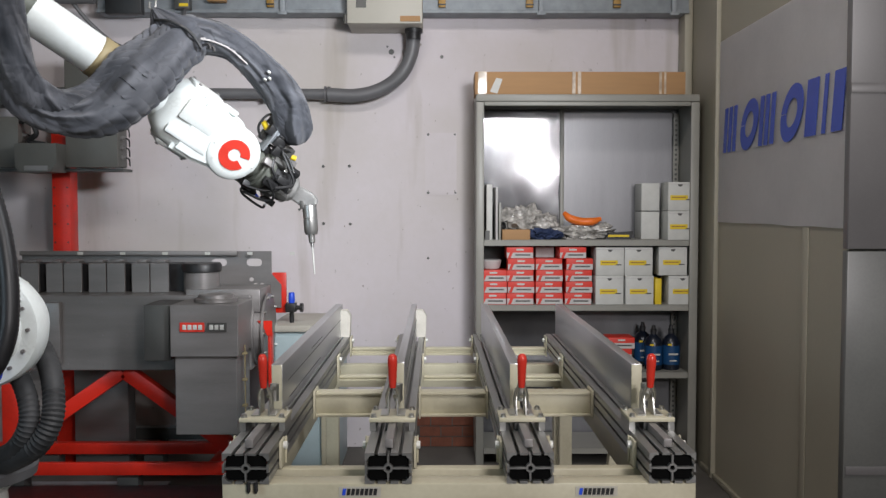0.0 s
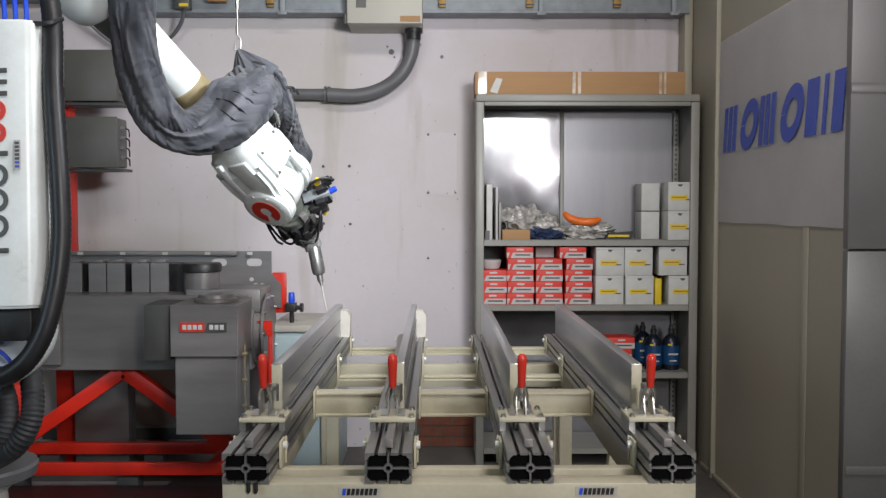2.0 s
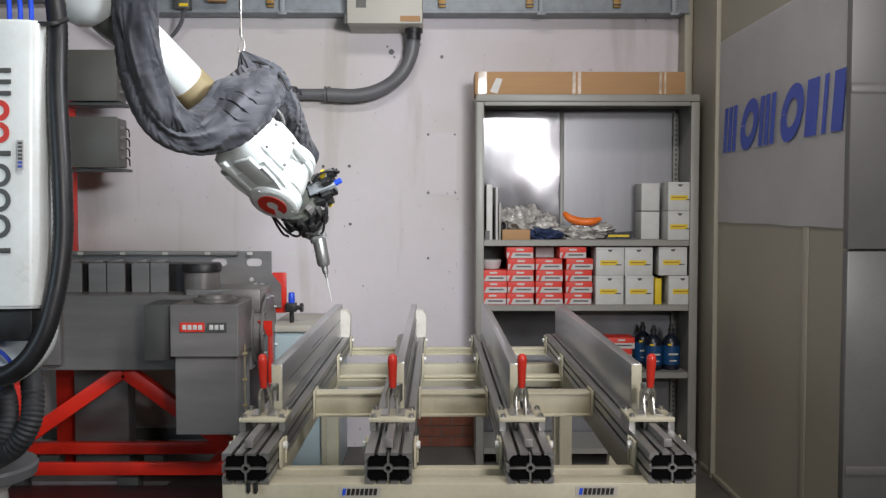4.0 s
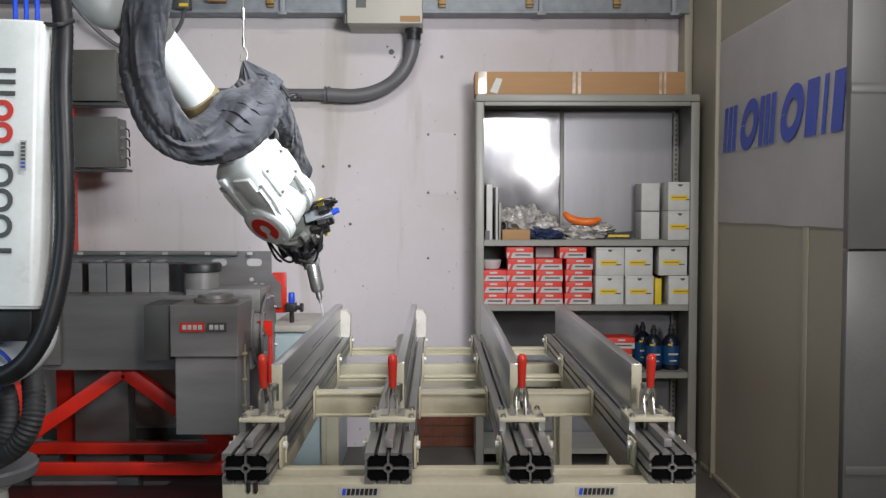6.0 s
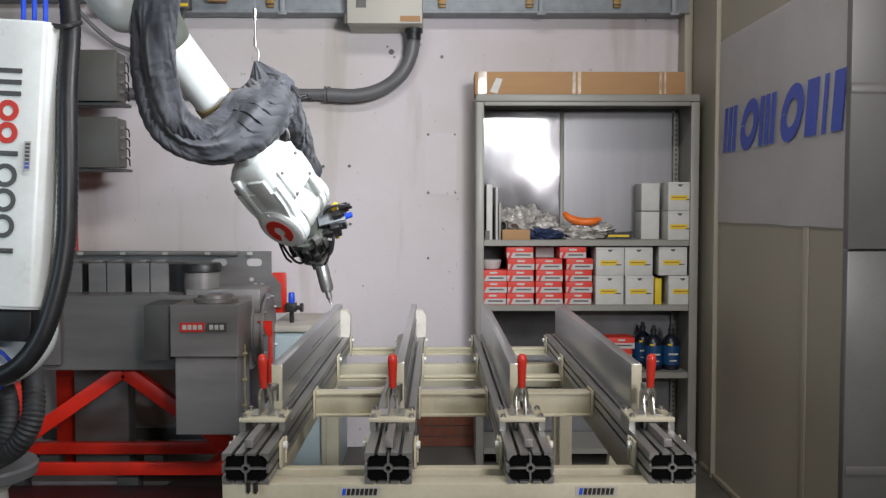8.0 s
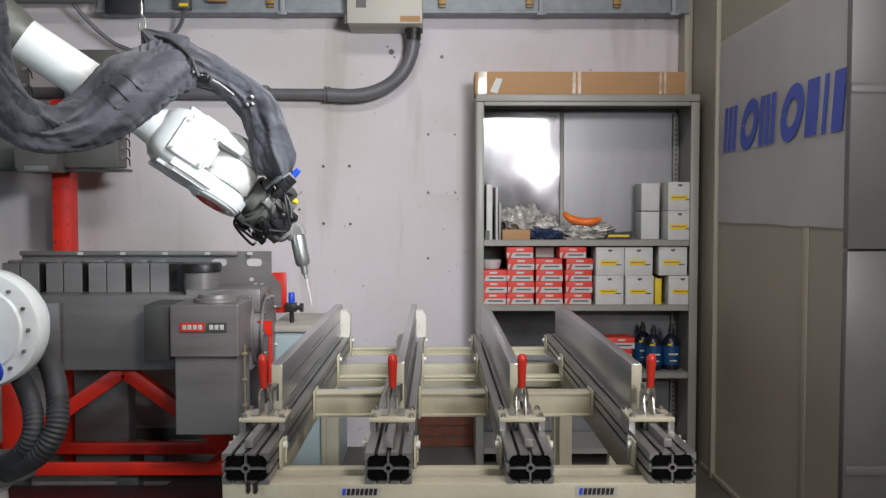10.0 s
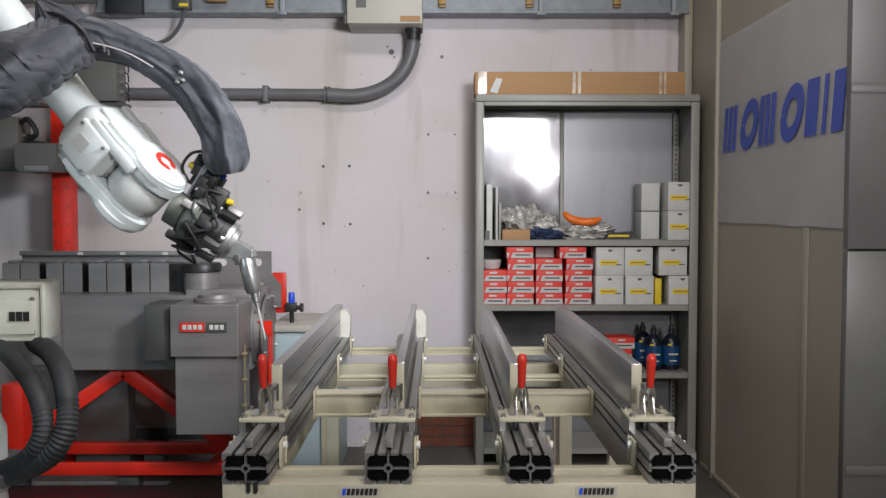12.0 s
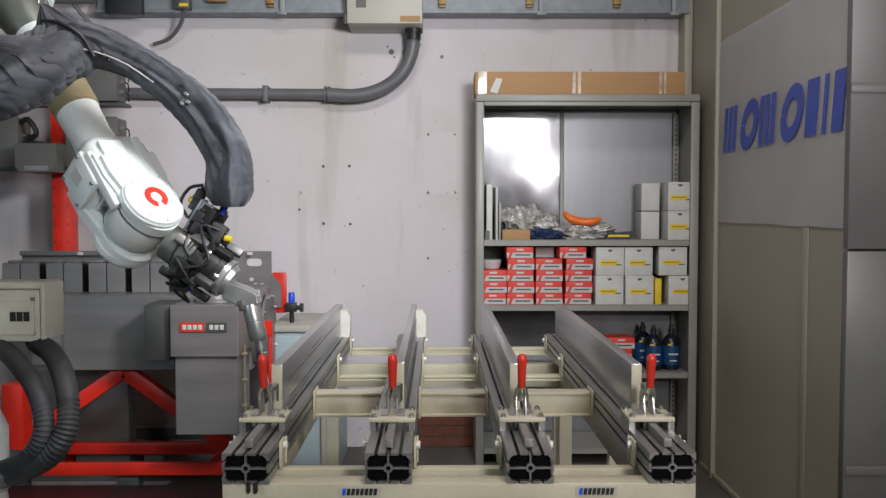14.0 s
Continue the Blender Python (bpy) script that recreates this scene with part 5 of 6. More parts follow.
    for x, y, z, m in ((0.086, -0.05, 0.10, BLACK), (0.05, -0.02, 0.12, BLACK), (0.055, 0.02, 0.085, STEEL_DARK), (0.1, -0.055, 0.07, BLACK), (0.12, 0.035, 0.12, BLACK), (0.04, 0.0, 0.15, BLACK)):
        rpart("valve_block", boxes((x, x + 0.03, y, y + 0.026, z, z + 0.036), (x + 0.006, x + 0.024, y + 0.004, y + 0.022, z + 0.0365, z + 0.046), bevel=0.003), m, t)
    rpart("valve_block", boxes((0.14, 0.185, -0.02, 0.025, 0.075, 0.13), bevel=0.005), STEEL_DARK, t)
    rpart("yellow_plug", lathe(bmesh.new(), (0.06, 0.02, 0.13), (0.02, 0.02, 0.15), [(0, 0), (0, 0.011), (0.03, 0.011), (0.034, 0.006), (0.034, 0)], 10), YELLOW, t, "yellow plug")
    rpart("yellow_plug", lathe(bmesh.new(), (0.19, 0.0, 0.10), (0.25, 0.0, 0.12), [(0, 0), (0, 0.010), (0.02, 0.010), (0.022, 0)], 10), YELLOW, t, "yellow plug")
    rpart("blue_plug", lathe(bmesh.new(), (0.135, 0.03, 0.15), (0.12, 0.03, 0.25), [(0, 0), (0, 0.012), (0.036, 0.011), (0.038, 0.008), (0.038, 0)], 12), BLUE, t, "blue pneumatic plug")
    rpart("cable", tube(bmesh.new(), ((0.05, 0.0, 0.20), (0.02, 0.0, 0.17), (0.02, 0.0, 0.12), (0.06, 0.01, 0.09)), 0.005, 8, 6), BLACK, t)
    return t


def tool():
    """Origin at the top of the spindle, x towards the tip, z towards the wrist."""
    t = rpart("spindle", lathe(bmesh.new(), (0.0, 0, 0), (1, 0, 0), [(0, 0), (0, 0.024), (0.012, 0.027), (0.056, 0.027), (0.057, 0.0255), (0.060, 0.0255), (0.061, 0.027), (0.105, 0.027), (0.113, 0.024), (0.118, 0.022), (0.120, 0.013), (0.148, 0.012), (0.151, 0.007), (0.166, 0.007), (0.167, 0)], 24), SPINDLE, None, "brushed aluminium spindle")
    bm = bmesh.new()
    prism(bm, ((0.012, -0.03), (0.012, 0.025), (-0.03, 0.08), (-0.075, 0.045), (-0.045, -0.005), (-0.02, -0.032)), "y", -0.026, 0.026)
    bmesh.ops.bevel(bm, geom=bm.edges[:], offset=0.006, segments=2, affect="EDGES")
    rpart("adapter", bm, MACHINED, t, "machined aluminium angle adapter")
    rpart("adapter_clamp", boxes((-0.012, 0.02, -0.031, 0.031, 0.015, 0.032), bevel=0.003), STEEL_DARK, t)
    rpart("file_needle", lathe(bmesh.new(), (0.160, 0, 0), (1, 0, 0), [(0, 0), (0, 0.004), (0.05, 0.0035), (0.105, 0.0028), (0.115, 0)], 8), PAPER_WHITE, t, "thin pale file needle")
    return t


SPAN = (5, 5, 5, 5, 3, 5, 5, 5, 4, 4, 5, 5, 4)
SLEEVE_R = (0.072, 0.068, 0.064, 0.054, 0.066, 0.096, 0.112, 0.094, 0.068, 0.073, 0.071, 0.068, 0.070, 0.072)
SLEEVE_L = 0.03125
SLEEVE_N = sum(SPAN)
GATHER = sum(SPAN[:5]) * SLEEVE_L


def store_along(ob, along):
    at = ob.data.attributes.new("along", "FLOAT_VECTOR", "POINT")
    at.data.foreach_set("vector", [c for p in along for c in p])


def sleeve_radius(k):
    """The sleeve's half width at the start of its piece k."""
    marks = [sum(SPAN[:i]) for i in range(len(SLEEVE_R))]
    return float(np.interp(k, marks, SLEEVE_R))


def cloth_fold(g, a):
    """How far the cloth stands out, g metres along the sleeve and a round it: pleats at the gather, slanting creases, soft dents."""
    ring = Vector((math.cos(a), math.sin(a), 0))
    big = noise.noise(Vector((g * 4.0, 1.5 * ring.x, 1.5 * ring.y)))
    drift = 1.6 * noise.noise(Vector((g * 2.6, 3.0, 0.0))) + 2.4 * g
    long = abs(math.sin(1.5 * a + drift + 0.6 * big)) ** 0.5 - 0.78
    second = abs(math.sin(2.5 * a - 1.7 * drift + 1.3)) ** 0.6 - 0.72
    slack = max(0.0, 0.3 + 1.2 * noise.noise(Vector((g * 3.1 + 7, 1.2 * ring.x, 1.2 * ring.y))))
    slant = abs(math.sin(13 * g + 1.9 * math.sin(a + 0.7) + 2.6 * noise.noise(Vector((g * 4 + 3, 1.3 * ring.x, 1.3 * ring.y))))) ** 0.55 - 0.75
    pleat = math.exp(-((g - GATHER) / 0.09) ** 2) * math.cos(11 * a + 2 * big)
    return 1 + 0.08 * big + 0.15 * long + 0.08 * second + 0.05 * slack * slant + 0.05 * pleat


def sleeve_piece(k):
    """One stretch of the flat-hanging cloth sleeve, with its folds running on from piece to piece."""
    r0, r1 = sleeve_radius(k), sleeve_radius(k + 1)
    e, n, seg = 0.042, 16, 64
    along = []
    bm = bmesh.new()
    last = None
    for i in range(n + 1):
        x = -e + (SLEEVE_L + 2 * e) * i / n
        f = min(1, max(0, x / SLEEVE_L))
        end = 1 - 0.36 * ((x - SLEEVE_L / 2) / (SLEEVE_L / 2 + e)) ** 2
        r = (r0 + (r1 - r0) * f) * end
        flat = min(0.9, 0.052 / r)
        now = []
        for j in range(seg):
            a = 2 * math.pi * j / seg
            w = cloth_fold(x + k * SLEEVE_L, a)
            now.append(bm.verts.new((x, math.cos(a) * r * (flat + 1.35 * (w - 1)), math.sin(a) * r * (1 + 0.6 * (w - 1)))))
            along.append((x + k * SLEEVE_L, math.cos(a) * 0.09, math.sin(a) * 0.09))
        if last:
            for j in range(seg):
                bm.faces.new((last[j], last[(j + 1) % seg], now[(j + 1) % seg], now[j]))
        else:
            bm.faces.new(list(reversed(now)))
        last = now
    bm.faces.new(last)
    ob = rpart("sleeve_piece", bm, CLOTH, None, "wrinkled dark grey cloth hose sleeve")
    store_along(ob, along)
    if 13 <= k <= 20:
        rpart("piping", tube(bmesh.new(), ((-0.006, 0.05, -r0 * 0.35), (SLEEVE_L + 0.008, 0.05, -r1 * 0.35)), 0.0024, 6, 4), GREY_PRINT, ob, "white piping along the seam")
    if k == 10:
        for dx, dz in ((0.0, -0.004), (0.018, 0.010), (0.008, -0.018)):
            rpart("strap_buckle", boxes((dx, dx + 0.014, r0 * 0.7, r0 * 0.98, dz, dz + 0.010), bevel=0.003), ZINC, ob, "small bright metal buckle")
    if k == sum(SPAN[:5]):
        rpart("gather_strap", tube(bmesh.new(), ((0.0, 0.03, r0 * 1.0), (0.004, 0.066, r0 * 0.4), (0.0, 0.07, -r0 * 0.3), (0.01, 0.045, -r0 * 0.95)), 0.0055, 8, 6), BLACK, ob, "narrow black strap tied round the sleeve")
        for z in (-0.1, -0.085):
            rpart("strap_end", tube(bmesh.new(), ((0.0, 0.05, z), (-0.012, 0.06, z - 0.016), (-0.002, 0.055, z - 0.03)), 0.005, 6, 4), RUBBER, ob)
    return ob


def sleeve_peak():
    """The cloth that the balancer pulls up to a point; x runs down from the hook."""
    bm = bmesh.new()
    last, along = None, []
    n, seg = 14, 40
    for i in range(n + 1):
        f = i / n
        x, r = 0.16 * f, 0.005 + 0.088 * (1.3 * min(f, 0.77)) ** 0.9 * max(0.15, math.cos(max(0, f - 0.77) / 0.23 * math.pi / 2)) ** 0.5
        now = []
        for j in range(seg):
            a = 2 * math.pi * j / seg
            w = 1 + 0.10 * math.sin(5 * a + 1.3) * (1 - f * 0.5) + 0.06 * noise.noise(Vector((x * 12, math.cos(a) * 2, math.sin(a) * 2)))
            now.append(bm.verts.new((x, math.cos(a) * r * w * 0.5, math.sin(a) * r * w)))
            along.append((3 + x, math.cos(a) * 0.09, math.sin(a) * 0.09))
        if last:
            for j in range(seg):
                bm.faces.new((last[j], last[(j + 1) % seg], now[(j + 1) % seg], now[j]))
        else:
            bm.faces.new(list(reversed(now)))
        last = now
    bm.faces.new(last)
    ob = rpart("sleeve_peak", bm, CLOTH, None, "cloth sleeve pulled up to a point")
    store_along(ob, along)
    return ob


def balancer_wire():
    t = rpart("balancer_wire", cyl(bmesh.new(), (0, 0, 0.03), (0, 0, 1.6), 0.001, seg=8), CONDUIT, None, "thin steel balancer wire")
    rpart("hook", tube(bmesh.new(), ((0, 0, 0.05), (0.012, 0, 0.03), (0.008, 0, 0.0), (-0.01, 0, 0.0), (-0.008, 0, 0.02)), 0.003, 8, 5), ZINC, t)
    rpart("turnbuckle", lathe(bmesh.new(), (0, 0, 0.05), (0, 0, 1), [(0, 0), (0, 0.005), (0.03, 0.006), (0.035, 0.003), (0.09, 0.003), (0.09, 0.007), (0.13, 0.007), (0.13, 0)], 10), ZINC, t)
    return t


robot_base()
TURRET, LOWER, FOREARM, WRIST, TOOL = turret(), lower_arm(), forearm(), wrist(), tool()
SLEEVE = [sleeve_piece(k) for k in range(SLEEVE_N)]
WIRE, PEAK = balancer_wire(), sleeve_peak()
HOSES = [low_hose(((-0.22, 0.34, 0.15), (-0.2, 0.31, 0.12), (-0.112, 0.22, 0.098), (-0.034, 0.12, 0.046), (0.005, 0.06, -0.037), (0.008, 0.03, -0.107), (-0.034, 0.03, -0.175), (-0.125, 0.07, -0.23), (-0.243, 0.15, -0.281)), 0.034), low_hose(((-0.338, 0.32, 0.14), (-0.307, 0.28, 0.114), (-0.218, 0.2, 0.076), (-0.119, 0.1, 0.024), (-0.067, 0.05, -0.052), (-0.063, 0.03, -0.124), (-0.114, 0.05, -0.193), (-0.218, 0.12, -0.248)), 0.031)]


def aim(ax, ay, az, bx, by, bz, roll=0):
    """The pose of a part that starts at a and points its x at b; roll turns its y from the front upwards."""
    a, x = Vector((ax, ay, az)), Vector((bx - ax, by - ay, bz - az)).normalized()
    c = Vector((0, -1, 0)) - x * -x.y
    c.normalize()
    u = c.cross(x)
    y = c * math.cos(radians(roll)) + u * math.sin(radians(roll))
    m = Matrix((x, y, x.cross(y))).transposed().to_4x4()
    m.translation = a
    return m


SLEEVE_ROWS = [[] for _ in SLEEVE]


def bend(t, *stations):
    """Lays the sleeve through its stations, from the cuff to the shoulder, at a time: a pose for each piece."""
    p = [Vector(q) for q in stations]
    p = [p[0] * 2 - p[1]] + p + [p[-1] * 2 - p[-2]]
    line = []
    for i, n in enumerate(SPAN, 1):
        for k in range(n):
            s = k / n
            line.append(0.5 * (2 * p[i] + (p[i + 1] - p[i - 1]) * s + (2 * p[i - 1] - 5 * p[i] + 4 * p[i + 1] - p[i + 2]) * s * s + (3 * p[i] - p[i - 1] - 3 * p[i + 1] + p[i + 2]) * s ** 3))
    line.append(p[-2])
    for k, rows in enumerate(SLEEVE_ROWS):
        rows.append((t, aim(*line[k], *line[k + 1])))


def motions():
    walk(TOOL, [
        (0.0, aim(0.927, 0.550, 1.423, 0.944, 0.550, 1.174, 0)),
        (0.5, aim(0.913, 0.610, 1.389, 0.944, 0.610, 1.141, 0)),
        (1.0, aim(0.893, 0.700, 1.366, 0.935, 0.700, 1.120, 0)),
        (1.5, aim(0.899, 0.780, 1.253, 0.946, 0.780, 1.008, 0)),
        (3.0, aim(0.928, 0.780, 1.253, 0.976, 0.780, 1.008, 0)),
        (3.9, aim(0.931, 0.780, 1.288, 0.978, 0.780, 1.042, 0)),
        (5.5, aim(0.898, 0.780, 1.182, 0.949, 0.780, 0.937, 0)),
        (6.5, aim(0.912, 0.780, 1.182, 0.966, 0.780, 0.938, 0)),
        (7.5, aim(0.930, 0.780, 1.182, 0.988, 0.780, 0.939, 0)),
        (8.2, aim(0.942, 0.780, 1.182, 1.002, 0.780, 0.940, 0)),
        (9.3, aim(0.957, 0.530, 1.338, 1.001, 0.530, 1.092, 0)),
        (10.5, aim(0.846, 0.350, 1.281, 0.902, 0.350, 1.038, 0)),
        (11.0, aim(0.821, 0.280, 1.260, 0.882, 0.280, 1.018, 0)),
        (11.5, aim(0.810, 0.180, 1.257, 0.873, 0.180, 1.015, 0)),
        (12.0, aim(0.806, 0.000, 1.252, 0.861, 0.000, 1.008, 0)),
        (12.5, aim(0.795, -0.130, 1.228, 0.845, -0.130, 0.983, 0)),
        (13.0, aim(0.817, -0.150, 1.141, 0.872, -0.150, 0.897, 0)),
        (14.0, aim(0.851, -0.150, 1.123, 0.903, -0.150, 0.878, 0)),
    ])
    walk(WRIST, [
        (0.0, aim(0.681, 0.388, 1.615, 0.873, 0.550, 1.462, 180)),
        (0.5, aim(0.718, 0.421, 1.575, 0.885, 0.610, 1.424, 180)),
        (1.0, aim(0.797, 0.475, 1.555, 0.871, 0.700, 1.391, 180)),
        (1.5, aim(0.810, 0.545, 1.466, 0.883, 0.780, 1.292, 180)),
        (3.0, aim(0.842, 0.545, 1.472, 0.913, 0.780, 1.292, 180)),
        (3.9, aim(0.842, 0.545, 1.494, 0.913, 0.780, 1.327, 180)),
        (5.5, aim(0.823, 0.544, 1.400, 0.887, 0.780, 1.214, 180)),
        (6.5, aim(0.842, 0.545, 1.396, 0.901, 0.780, 1.214, 180)),
        (7.5, aim(0.866, 0.545, 1.392, 0.917, 0.780, 1.214, 180)),
        (8.2, aim(0.885, 0.545, 1.388, 0.928, 0.780, 1.214, 180)),
        (9.3, aim(0.768, 0.390, 1.513, 0.882, 0.530, 1.370, 180)),
        (10.5, aim(0.679, 0.207, 1.472, 0.816, 0.350, 1.301, 180)),
        (11.0, aim(0.630, 0.147, 1.450, 0.786, 0.280, 1.296, 180)),
        (11.5, aim(0.592, 0.083, 1.437, 0.773, 0.180, 1.299, 180)),
        (12.0, aim(0.536, -0.024, 1.438, 0.753, 0.000, 1.305, 180)),
        (12.5, aim(0.508, -0.130, 1.421, 0.718, -0.130, 1.283, 180)),
        (13.0, aim(0.536, -0.134, 1.331, 0.752, -0.150, 1.196, 180)),
        (14.0, aim(0.562, -0.134, 1.331, 0.781, -0.150, 1.192, 180)),
    ])
    walk(FOREARM, [
        (0.0, aim(0.507, 0.244, 1.748, 0.660, 0.370, 1.632, -2)),
        (0.5, aim(0.560, 0.270, 1.720, 0.700, 0.400, 1.591, -6)),
        (1.0, aim(0.660, 0.311, 1.704, 0.789, 0.450, 1.574, -25)),
        (1.5, aim(0.694, 0.379, 1.630, 0.802, 0.520, 1.485, -42)),
        (3.0, aim(0.719, 0.381, 1.634, 0.834, 0.520, 1.491, -42)),
        (3.9, aim(0.719, 0.375, 1.649, 0.834, 0.520, 1.512, -42)),
        (5.5, aim(0.721, 0.385, 1.579, 0.817, 0.520, 1.419, -42)),
        (6.5, aim(0.740, 0.385, 1.574, 0.836, 0.520, 1.415, -42)),
        (7.5, aim(0.764, 0.386, 1.570, 0.861, 0.520, 1.411, -42)),
        (8.2, aim(0.781, 0.387, 1.566, 0.880, 0.520, 1.406, -42)),
        (9.3, aim(0.593, 0.265, 1.661, 0.752, 0.370, 1.533, -60)),
        (10.5, aim(0.485, 0.133, 1.628, 0.662, 0.190, 1.493, -83)),
        (11.0, aim(0.434, 0.093, 1.612, 0.610, 0.130, 1.469, -92)),
        (11.5, aim(0.396, 0.055, 1.606, 0.569, 0.070, 1.455, -98)),
        (12.0, aim(0.340, -0.005, 1.646, 0.485, -0.030, 1.469, -104)),
        (12.5, aim(0.325, -0.060, 1.629, 0.457, -0.130, 1.454, -116)),
        (13.0, aim(0.366, -0.060, 1.547, 0.485, -0.130, 1.363, -122)),
        (14.0, aim(0.391, -0.060, 1.545, 0.512, -0.130, 1.363, -122)),
    ])
    walk(TURRET, [
        (0.0, pose(0, 0, 0, 0, 0, 2)),
        (0.5, pose(0, 0, 0, 0, 0, 5)),
        (1.0, pose(0, 0, 0, 0, 0, 7)),
        (1.3, pose(0, 0, 0, 0, 0, 8)),
        (1.5, pose(0, 0, 0, 0, 0, 8)),
        (3.0, pose(0, 0, 0, 0, 0, 8)),
        (3.9, pose(0, 0, 0, 0, 0, 8)),
        (5.3, pose(0, 0, 0, 0, 0, 8)),
        (6.5, pose(0, 0, 0, 0, 0, 8)),
        (7.5, pose(0, 0, 0, 0, 0, 8)),
        (8.2, pose(0, 0, 0, 0, 0, 8)),
        (9.3, pose(0, 0, 0, 0, 0, 5)),
        (10.3, pose(0, 0, 0, 0, 0, 0)),
        (10.5, pose(0, 0, 0, 0, 0, -3)),
        (11.0, pose(0, 0, 0, 0, 0, -21)),
        (11.5, pose(0, 0, 0, 0, 0, -35)),
        (12.0, pose(0, 0, 0, 0, 0, -42)),
        (12.5, pose(0, 0, 0, 0, 0, -48)),
        (12.8, pose(0, 0, 0, 0, 0, -48)),
        (13.0, pose(0, 0, 0, 0, 0, -47)),
        (14.0, pose(0, 0, 0, 0, 0, -47)),
    ])
    walk(LOWER, [
        (0.0, aim(0.223, -0.350, 1.137, 0.009, -0.300, 1.903, 0)),
        (0.5, aim(0.269, -0.350, 1.137, 0.090, -0.300, 1.903, 0)),
        (1.0, aim(0.328, -0.350, 1.147, 0.249, -0.300, 1.935, 0)),
        (1.3, aim(0.335, -0.350, 1.140, 0.294, -0.300, 1.925, 0)),
        (1.5, aim(0.336, -0.350, 1.133, 0.310, -0.300, 1.922, 0)),
        (3.0, aim(0.333, -0.350, 1.129, 0.322, -0.300, 1.922, 0)),
        (3.9, aim(0.337, -0.350, 1.129, 0.332, -0.300, 1.922, 0)),
        (5.3, aim(0.337, -0.350, 1.127, 0.344, -0.300, 1.919, 0)),
        (6.5, aim(0.336, -0.350, 1.127, 0.352, -0.300, 1.916, 0)),
        (7.5, aim(0.336, -0.350, 1.126, 0.363, -0.300, 1.915, 0)),
        (8.2, aim(0.334, -0.350, 1.124, 0.370, -0.300, 1.913, 0)),
        (9.3, aim(0.204, -0.350, 1.129, 0.071, -0.300, 1.903, 0)),
        (10.3, aim(0.064, -0.350, 1.129, -0.132, -0.300, 1.903, 0)),
        (10.5, aim(0.064, -0.350, 1.129, -0.132, -0.300, 1.903, 0)),
        (11.0, aim(0.064, -0.350, 1.129, -0.132, -0.300, 1.903, 0)),
        (11.5, aim(0.048, -0.350, 1.129, -0.147, -0.300, 1.903, 0)),
        (12.0, aim(0.048, -0.350, 1.129, -0.147, -0.300, 1.903, 0)),
        (12.5, aim(0.033, -0.350, 1.129, -0.163, -0.300, 1.903, 0)),
        (12.8, aim(0.033, -0.350, 1.129, -0.163, -0.300, 1.903, 0)),
        (13.0, aim(0.033, -0.350, 1.129, -0.163, -0.300, 1.903, 0)),
        (14.0, aim(0.033, -0.350, 1.129, -0.163, -0.300, 1.903, 0)),
    ])
    walk(WIRE, [
        (0.0, pose(0.459, 0.199, 2.074)),
        (0.5, pose(0.568, 0.195, 2.034)),
        (1.0, pose(0.622, 0.290, 2.022)),
        (1.5, pose(0.698, 0.293, 1.955)),
        (3.0, pose(0.730, 0.293, 1.953)),
        (3.9, pose(0.733, 0.293, 1.949)),
        (5.5, pose(0.735, 0.300, 1.915)),
        (6.5, pose(0.749, 0.300, 1.915)),
        (7.5, pose(0.769, 0.300, 1.915)),
        (8.2, pose(0.782, 0.300, 1.915)),
        (9.3, pose(0.572, 0.132, 1.956)),
        (10.5, pose(0.412, -0.004, 1.974)),
        (11.0, pose(0.335, -0.083, 1.975)),
        (11.5, pose(0.284, -0.101, 2.008)),
        (12.0, pose(0.232, -0.146, 2.018)),
        (12.5, pose(0.202, -0.225, 2.015)),
        (13.0, pose(0.249, -0.213, 1.983)),
        (14.0, pose(0.275, -0.213, 1.989)),
    ])
    walk(PEAK, [
        (0.0, aim(0.459, 0.199, 2.074, 0.542, 0.199, 1.959, 0)),
        (0.5, aim(0.568, 0.195, 2.034, 0.635, 0.195, 1.917, 0)),
        (1.0, aim(0.622, 0.290, 2.022, 0.719, 0.290, 1.896, 0)),
        (1.5, aim(0.698, 0.293, 1.955, 0.775, 0.293, 1.829, 0)),
        (3.0, aim(0.730, 0.293, 1.953, 0.802, 0.293, 1.829, 0)),
        (3.9, aim(0.733, 0.293, 1.949, 0.804, 0.293, 1.830, 0)),
        (5.5, aim(0.735, 0.300, 1.915, 0.797, 0.300, 1.791, 0)),
        (6.5, aim(0.749, 0.300, 1.915, 0.813, 0.300, 1.791, 0)),
        (7.5, aim(0.769, 0.300, 1.915, 0.830, 0.300, 1.791, 0)),
        (8.2, aim(0.782, 0.300, 1.915, 0.841, 0.300, 1.791, 0)),
        (9.3, aim(0.572, 0.132, 1.956, 0.677, 0.132, 1.879, 0)),
        (10.5, aim(0.412, -0.004, 1.974, 0.507, -0.004, 1.852, 0)),
        (11.0, aim(0.335, -0.083, 1.975, 0.440, -0.083, 1.862, 0)),
        (11.5, aim(0.284, -0.101, 2.008, 0.387, -0.101, 1.886, 0)),
        (12.0, aim(0.232, -0.146, 2.018, 0.322, -0.146, 1.897, 0)),
        (12.5, aim(0.202, -0.225, 2.015, 0.304, -0.225, 1.921, 0)),
        (13.0, aim(0.249, -0.213, 1.983, 0.321, -0.213, 1.863, 0)),
        (14.0, aim(0.275, -0.213, 1.989, 0.343, -0.213, 1.862, 0)),
    ])
